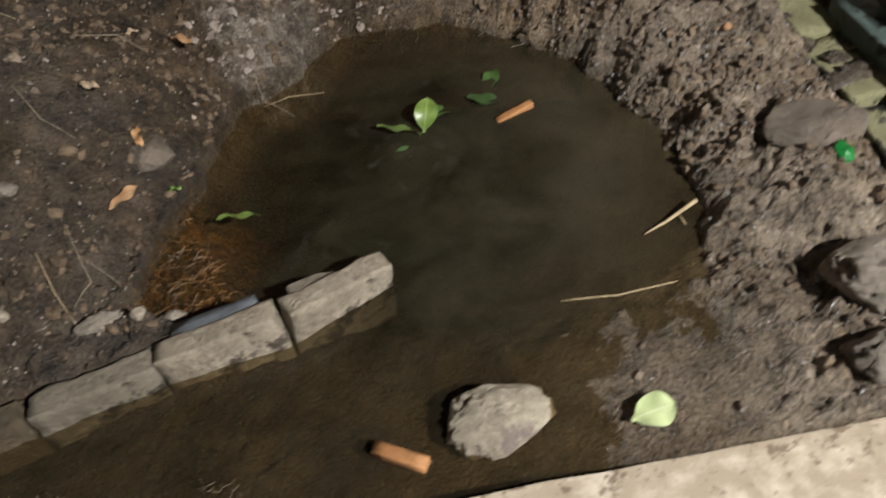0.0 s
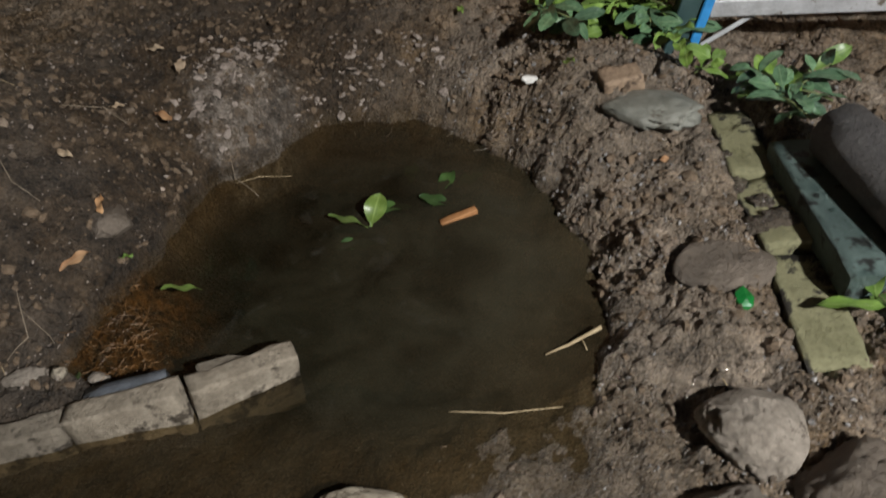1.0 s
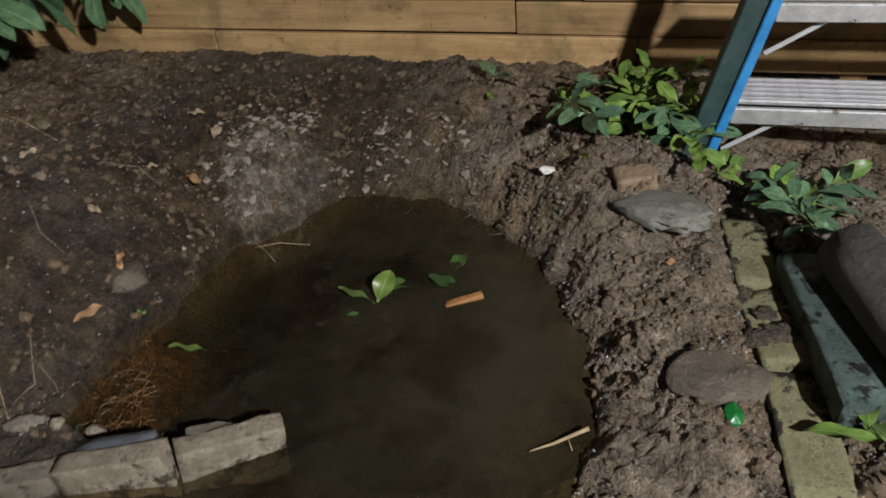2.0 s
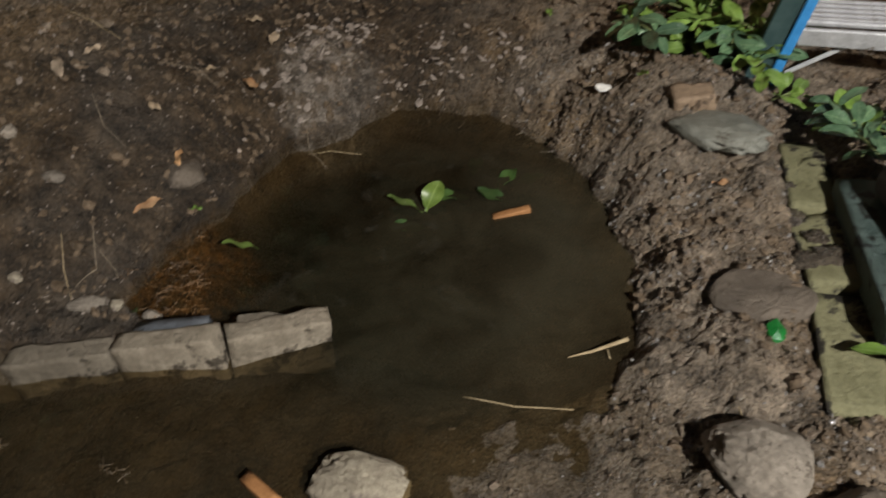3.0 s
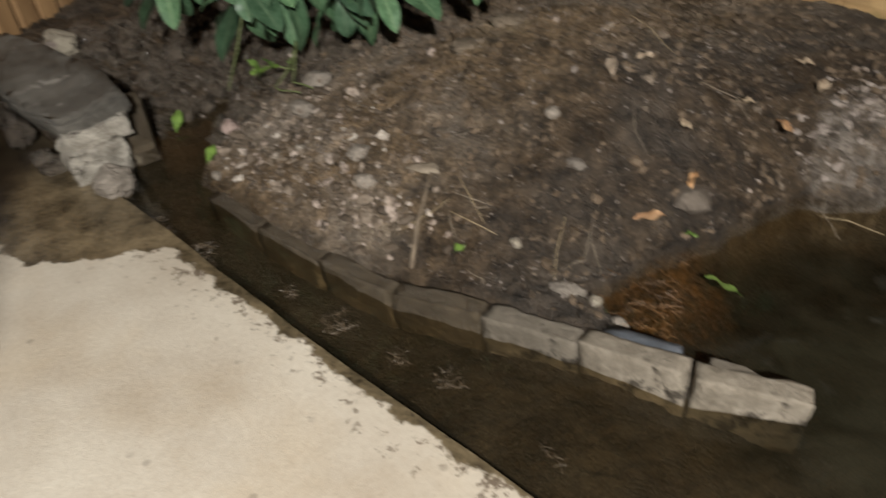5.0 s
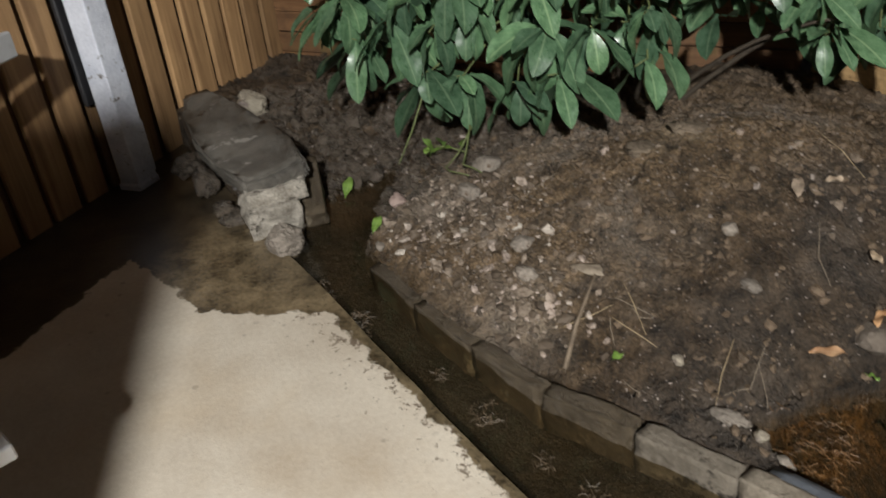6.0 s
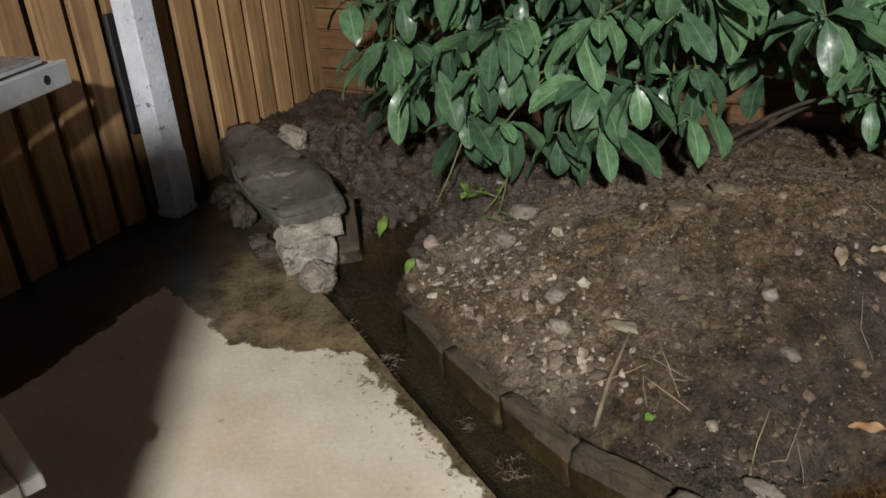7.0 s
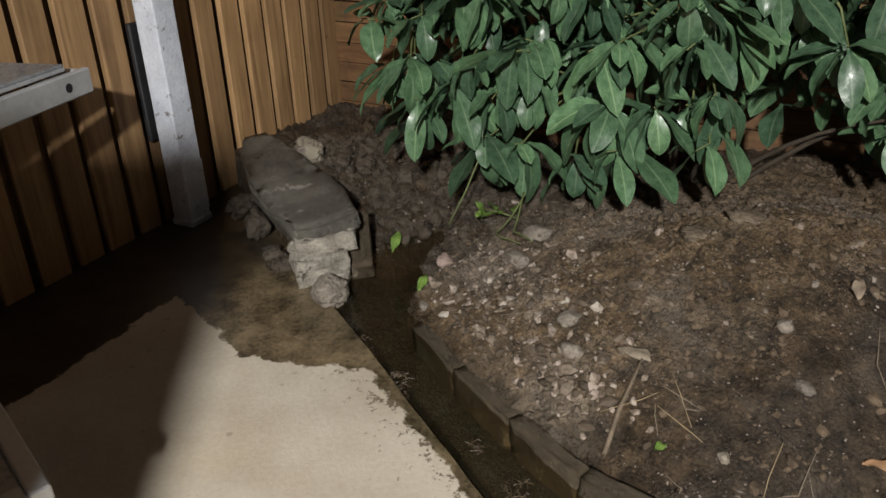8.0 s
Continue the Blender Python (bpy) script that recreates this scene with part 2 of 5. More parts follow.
def water_material():
    m, nt, b = nodes_of("muddy_water", 0.03)
    nt.nodes.remove(b)
    out = nt.nodes["Material Output"]
    p = world_pos(nt)
    clear = nt.nodes.new("ShaderNodeBsdfTransparent")
    clear.inputs["Color"].default_value = (0.88, 0.79, 0.62, 1)
    murk = nt.nodes.new("ShaderNodeBsdfDiffuse")
    body = nt.nodes.new("ShaderNodeMixShader")
    sep = nt.nodes.new("ShaderNodeSeparateXYZ")
    nt.links.new(p, sep.inputs[0])
    px = calc(nt, "DIVIDE", calc(nt, "SUBTRACT", sep.outputs["X"], 0.13), 0.48)
    py = calc(nt, "DIVIDE", calc(nt, "SUBTRACT", sep.outputs["Y"], 1.4), 0.5)
    rr = calc(nt, "SQRT", calc(nt, "ADD", calc(nt, "MULTIPLY", px, px), calc(nt, "MULTIPLY", py, py)))
    rr = calc(nt, "ADD", rr, calc(nt, "MULTIPLY", calc(nt, "SUBTRACT", noise_node(nt, 6, 3, 0.6, p), 0.5), 0.4))
    swirl = noise_node(nt, 5.5, 5, 0.6, p, 0.8)
    # stirred-up silt hangs in the water: olive grey in the hole, brown in the shallow channel
    deep_col = ramp(nt, swirl, [(0.35, (0.008, 0.0075, 0.0042)), (0.7, (0.026, 0.0245, 0.015))])
    silt_col = ramp(nt, calc(nt, "ADD", calc(nt, "MULTIPLY", swirl, 0.6), calc(nt, "MULTIPLY", noise_node(nt, 28, 4, 0.7, p), 0.4)), [(0.35, (0.014, 0.0115, 0.0065)), (0.68, (0.06, 0.048, 0.03))])
    wisps = span(nt, noise_node(nt, 8, 5, 0.65, p, 1.5), 0.58, 0.72, 0.0, 0.5)
    deep_col = mix(nt, wisps, deep_col, (0.06, 0.057, 0.047))
    # paler towards +x: brown shallow silt plus a reflection painted into the colour
    pale_side = calc(nt, "ADD", sep.outputs["X"], calc(nt, "MULTIPLY", calc(nt, "SUBTRACT", swirl, 0.5), 0.5))
    deep_col = mix(nt, span(nt, pale_side, 0.05, 0.5, 0.0, 0.8), deep_col, (0.052, 0.046, 0.03))
    silt_col = mix(nt, span(nt, sep.outputs["X"], 0.2, 0.5), silt_col, mix(nt, 1.0, silt_col, (1.5, 1.42, 1.25), "MULTIPLY"))
    depth = span(nt, rr, 1.08, 0.62)
    nt.links.new(mix(nt, depth, silt_col, deep_col), murk.inputs["Color"])
    # clearer water seeps in over the rusty bank
    seep = calc(nt, "MAXIMUM", span(nt, calc(nt, "ADD", sep.outputs["X"], calc(nt, "MULTIPLY", swirl, 0.3)), -0.15, 0.08), span(nt, sep.outputs["Y"], 1.04, 0.98))
    nt.links.new(calc(nt, "MULTIPLY", span(nt, depth, 0.0, 1.0, 0.34, 0.8), span(nt, seep, 0.0, 1.0, 0.35, 1.0)), body.inputs[0])
    nt.links.new(clear.outputs[0], body.inputs[1])
    nt.links.new(murk.outputs[0], body.inputs[2])
    gloss = nt.nodes.new("ShaderNodeBsdfGlossy")
    gloss.inputs["Roughness"].default_value = 0.03
    facing = nt.nodes.new("ShaderNodeLayerWeight")
    facing.inputs["Blend"].default_value = 0.5
    sheen = span(nt, calc(nt, "POWER", facing.outputs["Facing"], 5.0), 0.0, 1.0, 0.02, 1.0)
    top = nt.nodes.new("ShaderNodeMixShader")
    nt.links.new(sheen, top.inputs[0])
    nt.links.new(body.outputs[0], top.inputs[1])
    nt.links.new(gloss.outputs[0], top.inputs[2])
    rip = nt.nodes.new("ShaderNodeBump")
    rip.inputs["Strength"].default_value, rip.inputs["Distance"].default_value = 0.05, 0.01
    nt.links.new(noise_node(nt, 18, 2, 0.5, p), rip.inputs["Height"])
    nt.links.new(rip.outputs[0], gloss.inputs["Normal"])
    nt.links.new(top.outputs[0], out.inputs["Surface"])
    return m


def wood_material(name, dark, light, rings=1.0, along="Z", vary=0.35, stain=(0.05, 0.03, 0.02), weather=0.0):
    m, nt, b = nodes_of(name, 0.75)
    p = obj_pos(nt)
    mp = nt.nodes.new("ShaderNodeMapping")
    mp.inputs["Scale"].default_value = {"Z": (26, 26, 1.4), "X": (1.4, 26, 26)}[along]
    shift = nt.nodes.new("ShaderNodeVectorMath")
    shift.operation = "ADD"
    nt.links.new(p, shift.inputs[0])
    comb = nt.nodes.new("ShaderNodeCombineXYZ")
    r = obj_random(nt)
    for k in range(3):
        nt.links.new(calc(nt, "MULTIPLY", r, 7.0 + k), comb.inputs[k])
    nt.links.new(comb.outputs[0], shift.inputs[1])
    nt.links.new(shift.outputs[0], mp.inputs["Vector"])
    grain = noise_node(nt, 1.6 * rings, 5, 0.65, mp.outputs[0], 0.5)
    wide = noise_node(nt, 3.5, 3, 0.6, shift.outputs[0])
    col = ramp(nt, calc(nt, "ADD", calc(nt, "MULTIPLY", grain, 0.7), calc(nt, "MULTIPLY", wide, 0.3)), [(0.3, dark), (0.68, light)])
    knots = add_node(nt, "ShaderNodeTexVoronoi", Scale=5.0)
    nt.links.new(shift.outputs[0], knots.inputs["Vector"])
    col = mix(nt, calc(nt, "MULTIPLY", span(nt, knots.outputs["Distance"], 0.1, 0.05), 0.8), col, stain)
    col = mix(nt, 1.0, col, ramp(nt, r, [(0.0, (1 - vary,) * 3), (1.0, (1.1,) * 3)]), "MULTIPLY")
    if weather:
        w = world_pos(nt)
        blot = span(nt, noise_node(nt, 4.5, 6, 0.7, w, 0.4), 0.5, 0.66)
        col = mix(nt, calc(nt, "MULTIPLY", blot, weather), col, stain)
        algae = span(nt, noise_node(nt, 7.0, 5, 0.7, w), 0.54, 0.66)
        col = mix(nt, calc(nt, "MULTIPLY", algae, weather * 0.6), col, (0.12, 0.13, 0.035))
        specks = span(nt, noise_node(nt, 48, 4, 0.7, w), 0.62, 0.68)
        col = mix(nt, calc(nt, "MULTIPLY", specks, 0.6), col, stain)
    nt.links.new(col, b.inputs["Base Color"])
    bump(nt, b, grain, 0.4, 0.002)
    return m


def leaf_material(name, dark, light, vein, rough=0.32, vary=0.3):
    m, nt, b = nodes_of(name, rough)
    uv = nt.nodes.new("ShaderNodeUVMap").outputs[0]
    sep = nt.nodes.new("ShaderNodeSeparateXYZ")
    nt.links.new(uv, sep.inputs[0])
    p = obj_pos(nt)
    base = ramp(nt, noise_node(nt, 30, 4, 0.6, p), [(0.35, dark), (0.7, light)])
    mid = calc(nt, "ABSOLUTE", calc(nt, "SUBTRACT", sep.outputs["Y"], 0.5))
    base = mix(nt, calc(nt, "MULTIPLY", span(nt, mid, 0.05, 0.02), 0.55), base, vein)
    saw = calc(nt, "FRACT", calc(nt, "ADD", calc(nt, "MULTIPLY", sep.outputs["X"], 9.0), calc(nt, "MULTIPLY", mid, -6.0)))
    base = mix(nt, calc(nt, "MULTIPLY", span(nt, saw, 0.12, 0.0), 0.4), base, vein)
    r = obj_random(nt)
    isl = nt.nodes.new("ShaderNodeNewGeometry").outputs["Random Per Island"]
    base = mix(nt, 1.0, base, ramp(nt, calc(nt, "FRACT", calc(nt, "ADD", r, isl)), [(0.0, (1 - vary,) * 3), (1.0, (1.25, 1.2, 1.0))]), "MULTIPLY")
    dirt = span(nt, noise_node(nt, 160, 2, 0.6, p), 0.7, 0.74)
    base = mix(nt, calc(nt, "MULTIPLY", dirt, 0.5), base, (0.3, 0.3, 0.25))
    nt.links.new(base, b.inputs["Base Color"])
    nt.links.new(span(nt, noise_node(nt, 45, 3, 0.6, p), 0.3, 0.7, rough - 0.08, rough + 0.2), b.inputs["Roughness"])
    bump(nt, b, calc(nt, "ADD", saw, calc(nt, "MULTIPLY", noise_node(nt, 90, 2, 0.5, p), 0.6)), 0.25, 0.0015)
    return m


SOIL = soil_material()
CONCRETE = concrete_material()
WATER = water_material()
BRICK = mottled("edging_brick", (0.11, 0.088, 0.062), (0.42, 0.36, 0.285), 10, (0.45, 0.85), 80, 0.005, spots=((0.05, 0.038, 0.026), 8.0, 0.54), vary=0.35)
BRICK_BLUE = mottled("wet_slate_top", (0.07, 0.077, 0.09), (0.17, 0.185, 0.21), 12, (0.25, 0.5), 90, 0.002)
BRICK_MUDDY = mottled("muddy_edging_brick", (0.036, 0.027, 0.016), (0.19, 0.143, 0.09), 9, (0.25, 0.65), 70, 0.008, spots=((0.34, 0.28, 0.2), 11.0, 0.6), vary=0.35)
STONE_PALE = mottled("pale_stone", (0.12, 0.098, 0.076), (0.36, 0.31, 0.26), 14, (0.5, 0.9), 80, 0.004, spots=((0.12, 0.08, 0.05), 12, 0.6), vary=0.35)
STONE_PINK = mottled("pink_stone", (0.27, 0.19, 0.16), (0.46, 0.35, 0.31), 16, (0.5, 0.9), 80, 0.003)
STONE_GREY = mottled("wet_grey_stone", (0.1, 0.1, 0.085), (0.27, 0.27, 0.235), 9, (0.25, 0.6), 70, 0.003, spots=((0.06, 0.045, 0.03), 9, 0.6))
STONE_MUD = mottled("muddy_stone", (0.055, 0.043, 0.032), (0.21, 0.17, 0.135), 13, (0.35, 0.8), 60, 0.006)
STONE_TAN = mottled("sandy_boulder", (0.16, 0.13, 0.1), (0.5, 0.44, 0.34), 18, (0.4, 0.8), 75, 0.006, spots=((0.2, 0.16, 0.14), 8, 0.55))
SLAB = mottled("old_slab", (0.025, 0.023, 0.02), (0.23, 0.21, 0.18), 6, (0.25, 0.7), 60, 0.011, spots=((0.4, 0.37, 0.33), 9, 0.61))
BLOCK = mottled("weathered_block", (0.15, 0.125, 0.095), (0.72, 0.66, 0.57), 14, (0.4, 0.9), 50, 0.012, spots=((0.08, 0.065, 0.05), 9, 0.58))
YELLOW = mottled("lichened_yellow_paint", (0.13, 0.122, 0.062), (0.31, 0.295, 0.17), 14, (0.4, 0.8), 90, 0.004, spots=((0.022, 0.018, 0.013), 13, 0.52))
GREEN_STONE = mottled("dark_green_marble", (0.024, 0.042, 0.04), (0.125, 0.175, 0.16), 16, (0.25, 0.6), 60, 0.006, spots=((0.01, 0.012, 0.011), 22, 0.54))
DARK_CONC = mottled("dark_grey_concrete", (0.045, 0.042, 0.042), (0.17, 0.16, 0.156), 16, (0.55, 0.9), 90, 0.012)
MUD_BLACK = mottled("black_mud", (0.014, 0.012, 0.01), (0.15, 0.118, 0.088), 20, (0.15, 0.5), 70, 0.008, film=0.8)
FENCE_WOOD = wood_material("fence_timber", (0.2, 0.105, 0.045), (0.6, 0.37, 0.175), 0.7, "Z", 0.55)
# backing boards: the same timber, darkened for the shade in the gaps
FENCE_BACK = wood_material("shaded_fence_timber", (0.05, 0.026, 0.012), (0.17, 0.095, 0.045), 1.0, "Z", 0.4)
RAIL_WOOD = wood_material("pale_fence_timber", (0.27, 0.15, 0.06), (0.6, 0.4, 0.19), 0.8, "X", 0.35, (0.08, 0.045, 0.022), 0.55)
WHITE_POST = mottled("white_paint", (0.5, 0.53, 0.62), (0.82, 0.85, 0.94), 9, (0.35, 0.6), 60, 0.002, spots=((0.13, 0.11, 0.09), 26, 0.62))
ALU = mottled("dull_aluminium", (0.42, 0.43, 0.45), (0.6, 0.61, 0.63), 7, (0.3, 0.5), 200, 0.0005, metal=0.25)
ALU_DIRTY = mottled("ribbed_aluminium", (0.38, 0.38, 0.4), (0.62, 0.62, 0.65), 20, (0.35, 0.6), 90, 0.001, metal=0.5, spots=((0.16, 0.13, 0.1), 30, 0.6))
GREY_TOP = mottled("grey_table_top", (0.16, 0.165, 0.18), (0.26, 0.27, 0.29), 6, (0.2, 0.4), 160, 0.0005)
CLEAR_PANEL = mottled("grey_plastic", (0.3, 0.31, 0.33), (0.42, 0.43, 0.45), 5, (0.2, 0.4), 160, 0.0005)
# flat black for the fence gap and the hole in the table rim
BLACK = mottled("gap_black", (0.01, 0.01, 0.012), (0.025, 0.025, 0.028), 10, (0.4, 0.6), 100, 0.0005)
BLUE = mottled("blue_ladder_paint", (0.02, 0.16, 0.42), (0.05, 0.3, 0.68), 8, (0.3, 0.5), 90, 0.0008, spots=((0.06, 0.09, 0.1), 40, 0.68))
LADDER_SIDE = mottled("dark_ladder_channel", (0.012, 0.035, 0.038), (0.04, 0.075, 0.075), 9, (0.35, 0.6), 90, 0.001)
STICK = mottled("straw_stick", (0.24, 0.17, 0.09), (0.5, 0.4, 0.25), 40, (0.6, 0.9), 160, 0.001)
TWIG = mottled("grey_twig", (0.13, 0.1, 0.07), (0.34, 0.28, 0.21), 40, (0.6, 0.9), 160, 0.001)
TWIG_DARK = mottled("brown_twig", (0.09, 0.065, 0.042), (0.26, 0.2, 0.14), 40, (0.6, 0.9), 160, 0.002)
ORANGE_WOOD = mottled("orange_wood", (0.22, 0.095, 0.034), (0.46, 0.225, 0.09), 30, (0.5, 0.8), 140, 0.001)
DRY_LEAF = leaf_material("dry_leaf", (0.36, 0.18, 0.085), (0.58, 0.36, 0.2), (0.6, 0.42, 0.26), 0.6, 0.25)
LAUREL = leaf_material("laurel_leaf", (0.055, 0.118, 0.066), (0.125, 0.23, 0.14), (0.24, 0.35, 0.22), 0.3, 0.5)
LAUREL_LIGHT = leaf_material("young_laurel_leaf", (0.085, 0.16, 0.03), (0.18, 0.29, 0.07), (0.28, 0.4, 0.15), 0.36, 0.25)
STEM = mottled("green_stem", (0.07, 0.09, 0.03), (0.2, 0.23, 0.09), 30, (0.5, 0.8), 120, 0.001)
SUNK_LEAF = leaf_material("sunken_leaf", (0.02, 0.055, 0.014), (0.045, 0.095, 0.025), (0.06, 0.12, 0.035), 0.4, 0.3)
WATER_LEAF = leaf_material("floating_leaf", (0.06, 0.105, 0.022), (0.125, 0.19, 0.05), (0.2, 0.28, 0.1), 0.36, 0.25)
BARK = mottled("laurel_bark", (0.035, 0.026, 0.018), (0.11, 0.085, 0.06), 30, (0.6, 0.9), 100, 0.003)
GREEN_GLASS = mottled("green_bottle_glass", (0.006, 0.07, 0.014), (0.015, 0.17, 0.035), 20, (0.08, 0.15), 100, 0.0005)
WHITE_BIT = mottled("white_scrap", (0.5, 0.48, 0.45), (0.75, 0.73, 0.7), 30, (0.5, 0.7), 100, 0.001)


STONE_MUD_PALE = mottled("pale_mud_on_stone", (0.11, 0.09, 0.07), (0.4, 0.345, 0.29), 11, (0.45, 0.85), 60, 0.006, spots=((0.07, 0.05, 0.035), 13, 0.6))
CLAY = mottled("pale_clay", (0.09, 0.066, 0.044), (0.27, 0.21, 0.15), 12, (0.6, 0.9), 60, 0.006)
BRICKBIT = mottled("tan_brick", (0.17, 0.112, 0.07), (0.4, 0.29, 0.2), 14, (0.5, 0.9), 80, 0.004, spots=((0.09, 0.06, 0.04), 13, 0.57))
CLOD = mottled("soil_clod", (0.04, 0.028, 0.018), (0.22, 0.155, 0.1), 30, (0.3, 0.8), 90, 0.004, place="world")
CLOD_WET = mottled("glossy_wet_clod", (0.03, 0.022, 0.016), (0.27, 0.205, 0.152), 28, (0.2, 0.6), 110, 0.004, place="world", film=1.0)
GRAVEL_GREY = mottled("wet_grit", (0.05, 0.046, 0.044), (0.34, 0.32, 0.31), 25, (0.1, 0.35), 120, 0.001, place="world", film=1.0)
YELLOW_WOOD = wood_material("weathered_green_timber", (0.14, 0.12, 0.06), (0.33, 0.29, 0.17), 0.8, "X", 0.2)
PALE_SCRAP = leaf_material("dead_leaf_scrap", (0.22, 0.165, 0.125), (0.42, 0.34, 0.28), (0.45, 0.37, 0.3), 0.6, 0.25)
PALE_LEAF = leaf_material("pale_leaf", (0.34, 0.42, 0.2), (0.5, 0.58, 0.32), (0.6, 0.65, 0.42), 0.5, 0.1)
DEBRIS = mottled("wet_rootlets", (0.03, 0.021, 0.013), (0.15, 0.105, 0.062), 30, (0.3, 0.6), 120, 0.001, place="world")
CLAY_FLAKE = mottled("clay_flake", (0.14, 0.11, 0.09), (0.4, 0.34, 0.3), 30, (0.5, 0.8), 120, 0.002, place="world")
RUST = mottled("rust_brown_fibre", (0.03, 0.015, 0.005), (0.24, 0.115, 0.034), 12, (0.35, 0.6), 120, 0.001, place="world")


def gravel_material():
    m, nt, b = nodes_of("gravel_mix", 0.75)
    p = world_pos(nt)
    isl = nt.nodes.new("ShaderNodeNewGeometry").outputs["Random Per Island"]
    tone = ramp(nt, isl, [(0.0, (0.05, 0.037, 0.026)), (0.4, (0.13, 0.098, 0.07)), (0.7, (0.27, 0.215, 0.165)), (0.92, (0.4, 0.32, 0.27)), (1.0, (0.46, 0.41, 0.35))])
    dirt = span(nt, noise_node(nt, 60, 4, 0.7, p), 0.46, 0.6)
    nt.links.new(mix(nt, calc(nt, "MULTIPLY", dirt, 0.65), tone, (0.085, 0.058, 0.036)), b.inputs["Base Color"])
    bump(nt, b, noise_node(nt, 260, 4, 0.7, p), 0.6, 0.002)
    return m


GRAVEL = gravel_material()


# ---- mesh helpers ----
def mesh_of(name, bm, material, smooth=True):
    me = bpy.data.meshes.new(name)
    bm.to_mesh(me)
    bm.free()
    me.materials.append(material)
    if smooth:
        me.polygons.foreach_set("use_smooth", [True] * len(me.polygons))
    return me


def part(name, bm, material, parent, label="", smooth=True):
    ob = new(name, mesh_of(name, bm, material, smooth) if isinstance(bm, bmesh.types.BMesh) else bm)
    ob.parent = parent
    return tagged(ob, label)


def thing(name, bm, material, m, label, category, group="", kind="", smooth=True):
    ob = new(name, mesh_of(name, bm, material, smooth) if isinstance(bm, bmesh.types.BMesh) else bm)
    ob.matrix_world = m
    return tagged(ob, label, category, group, kind)


def empty(name, m, label, category, group="", kind=""):
    ob = new(name)
    ob.matrix_world = m
    return tagged(ob, label, category, group, kind)


def box_bm(sx, sy, sz, bev=0.0, at=(0, 0, 0), cuts=0, segs=1):
    bm = bmesh.new()
    bmesh.ops.create_cube(bm, size=1)
    bmesh.ops.scale(bm, vec=(sx, sy, sz), verts=bm.verts)
    if cuts:
        bmesh.ops.subdivide_edges(bm, edges=bm.edges[:], cuts=cuts, use_grid_fill=True)
    elif bev:
        bmesh.ops.bevel(bm, geom=bm.edges[:], offset=bev, segments=segs, affect="EDGES", profile=0.6)
    bmesh.ops.translate(bm, vec=at, verts=bm.verts)
    return bm


def rough_up(bm, amount, scale, seed=0, keep_down=False):
    off = Vector((seed * 3.7, seed * 1.3, seed * 7.1))
    bm.normal_update()
    for v in bm.verts:
        d = noise.fractal(v.co * scale + off, 0.8, 2.0, 4)
        v.co += v.normal * d * amount
    return bm


def stone_bm(rx, ry, rz, seed, sub=3, lump=0.18, flat=1.0):
    """A worn stone: an ellipsoid with lumps and broken facets; flat below 1 squares it off on top."""
    bm = bmesh.new()
    bmesh.ops.create_icosphere(bm, subdivisions=sub, radius=1)
    off = Vector((seed * 5.3, seed * 2.1, seed * 9.7))
    rnd = random.Random(seed)
    planes = [(Vector((rnd.uniform(-1, 1), rnd.uniform(-1, 1), rnd.uniform(-0.5, 1))).normalized(), rnd.uniform(0.72, 0.95)) for _ in range(11)]
    for v in bm.verts:
        n = v.co.normalized()
        r = 1 + lump * noise.fractal(n * 1.6 + off, 0.9, 2.0, 4) + lump * 0.55 * noise.fractal(n * 6 + off, 0.7, 2.0, 3) + lump * 0.22 * noise.noise(n * 19 + off)
        c = n * r
        for pn, pd in planes:
            over = c.dot(pn) - pd
            if over > 0:
                c -= pn * over * 0.8
        c.z = math.copysign(abs(c.z) ** flat, c.z)
        v.co = (c.x * rx, c.y * ry, c.z * rz)
    return bm


def tube_bm(points, radii, sides=8):
    """A tapered tube along a line of points."""
    bm = bmesh.new()
    pts = [Vector(p) for p in points]
    rings = []
    for i, p in enumerate(pts):
        d = (pts[min(i + 1, len(pts) - 1)] - pts[max(i - 1, 0)]).normalized()
        side = d.cross(Vector((0.3, 0.2, 1.0))).normalized()
        upv = side.cross(d)
        r = radii[i] if isinstance(radii, (list, tuple)) else radii
        rings.append([bm.verts.new(p + (side * math.cos(a) + upv * math.sin(a)) * r) for a in [2 * math.pi * k / sides for k in range(sides)]])
    for a, b in zip(rings, rings[1:]):
        for k in range(sides):
            bm.faces.new((a[k], a[(k + 1) % sides], b[(k + 1) % sides], b[k]))
    bm.faces.new(rings[0][::-1])
    bm.faces.new(rings[-1])
    return bm


def prism_bm(outline, z0, z1, bev=0.0):
    bm = bmesh.new()
    low = [bm.verts.new((x, y, z0)) for x, y in outline]
    high = [bm.verts.new((x, y, z1)) for x, y in outline]
    n = len(outline)
    bm.faces.new(low[::-1])
    bm.faces.new(high)
    for k in range(n):
        bm.faces.new((low[k], low[(k + 1) % n], high[(k + 1) % n], high[k]))
    if bev:
        bmesh.ops.bevel(bm, geom=bm.edges[:], offset=bev, segments=2, affect="EDGES")
    bm.normal_update()
    return bm


def join_bm(*bms):
    out = bmesh.new()
    for b in bms:
        me = bpy.data.meshes.new("join")
        b.to_mesh(me)
        b.free()
        out.from_mesh(me)
        bpy.data.meshes.remove(me)
    return out


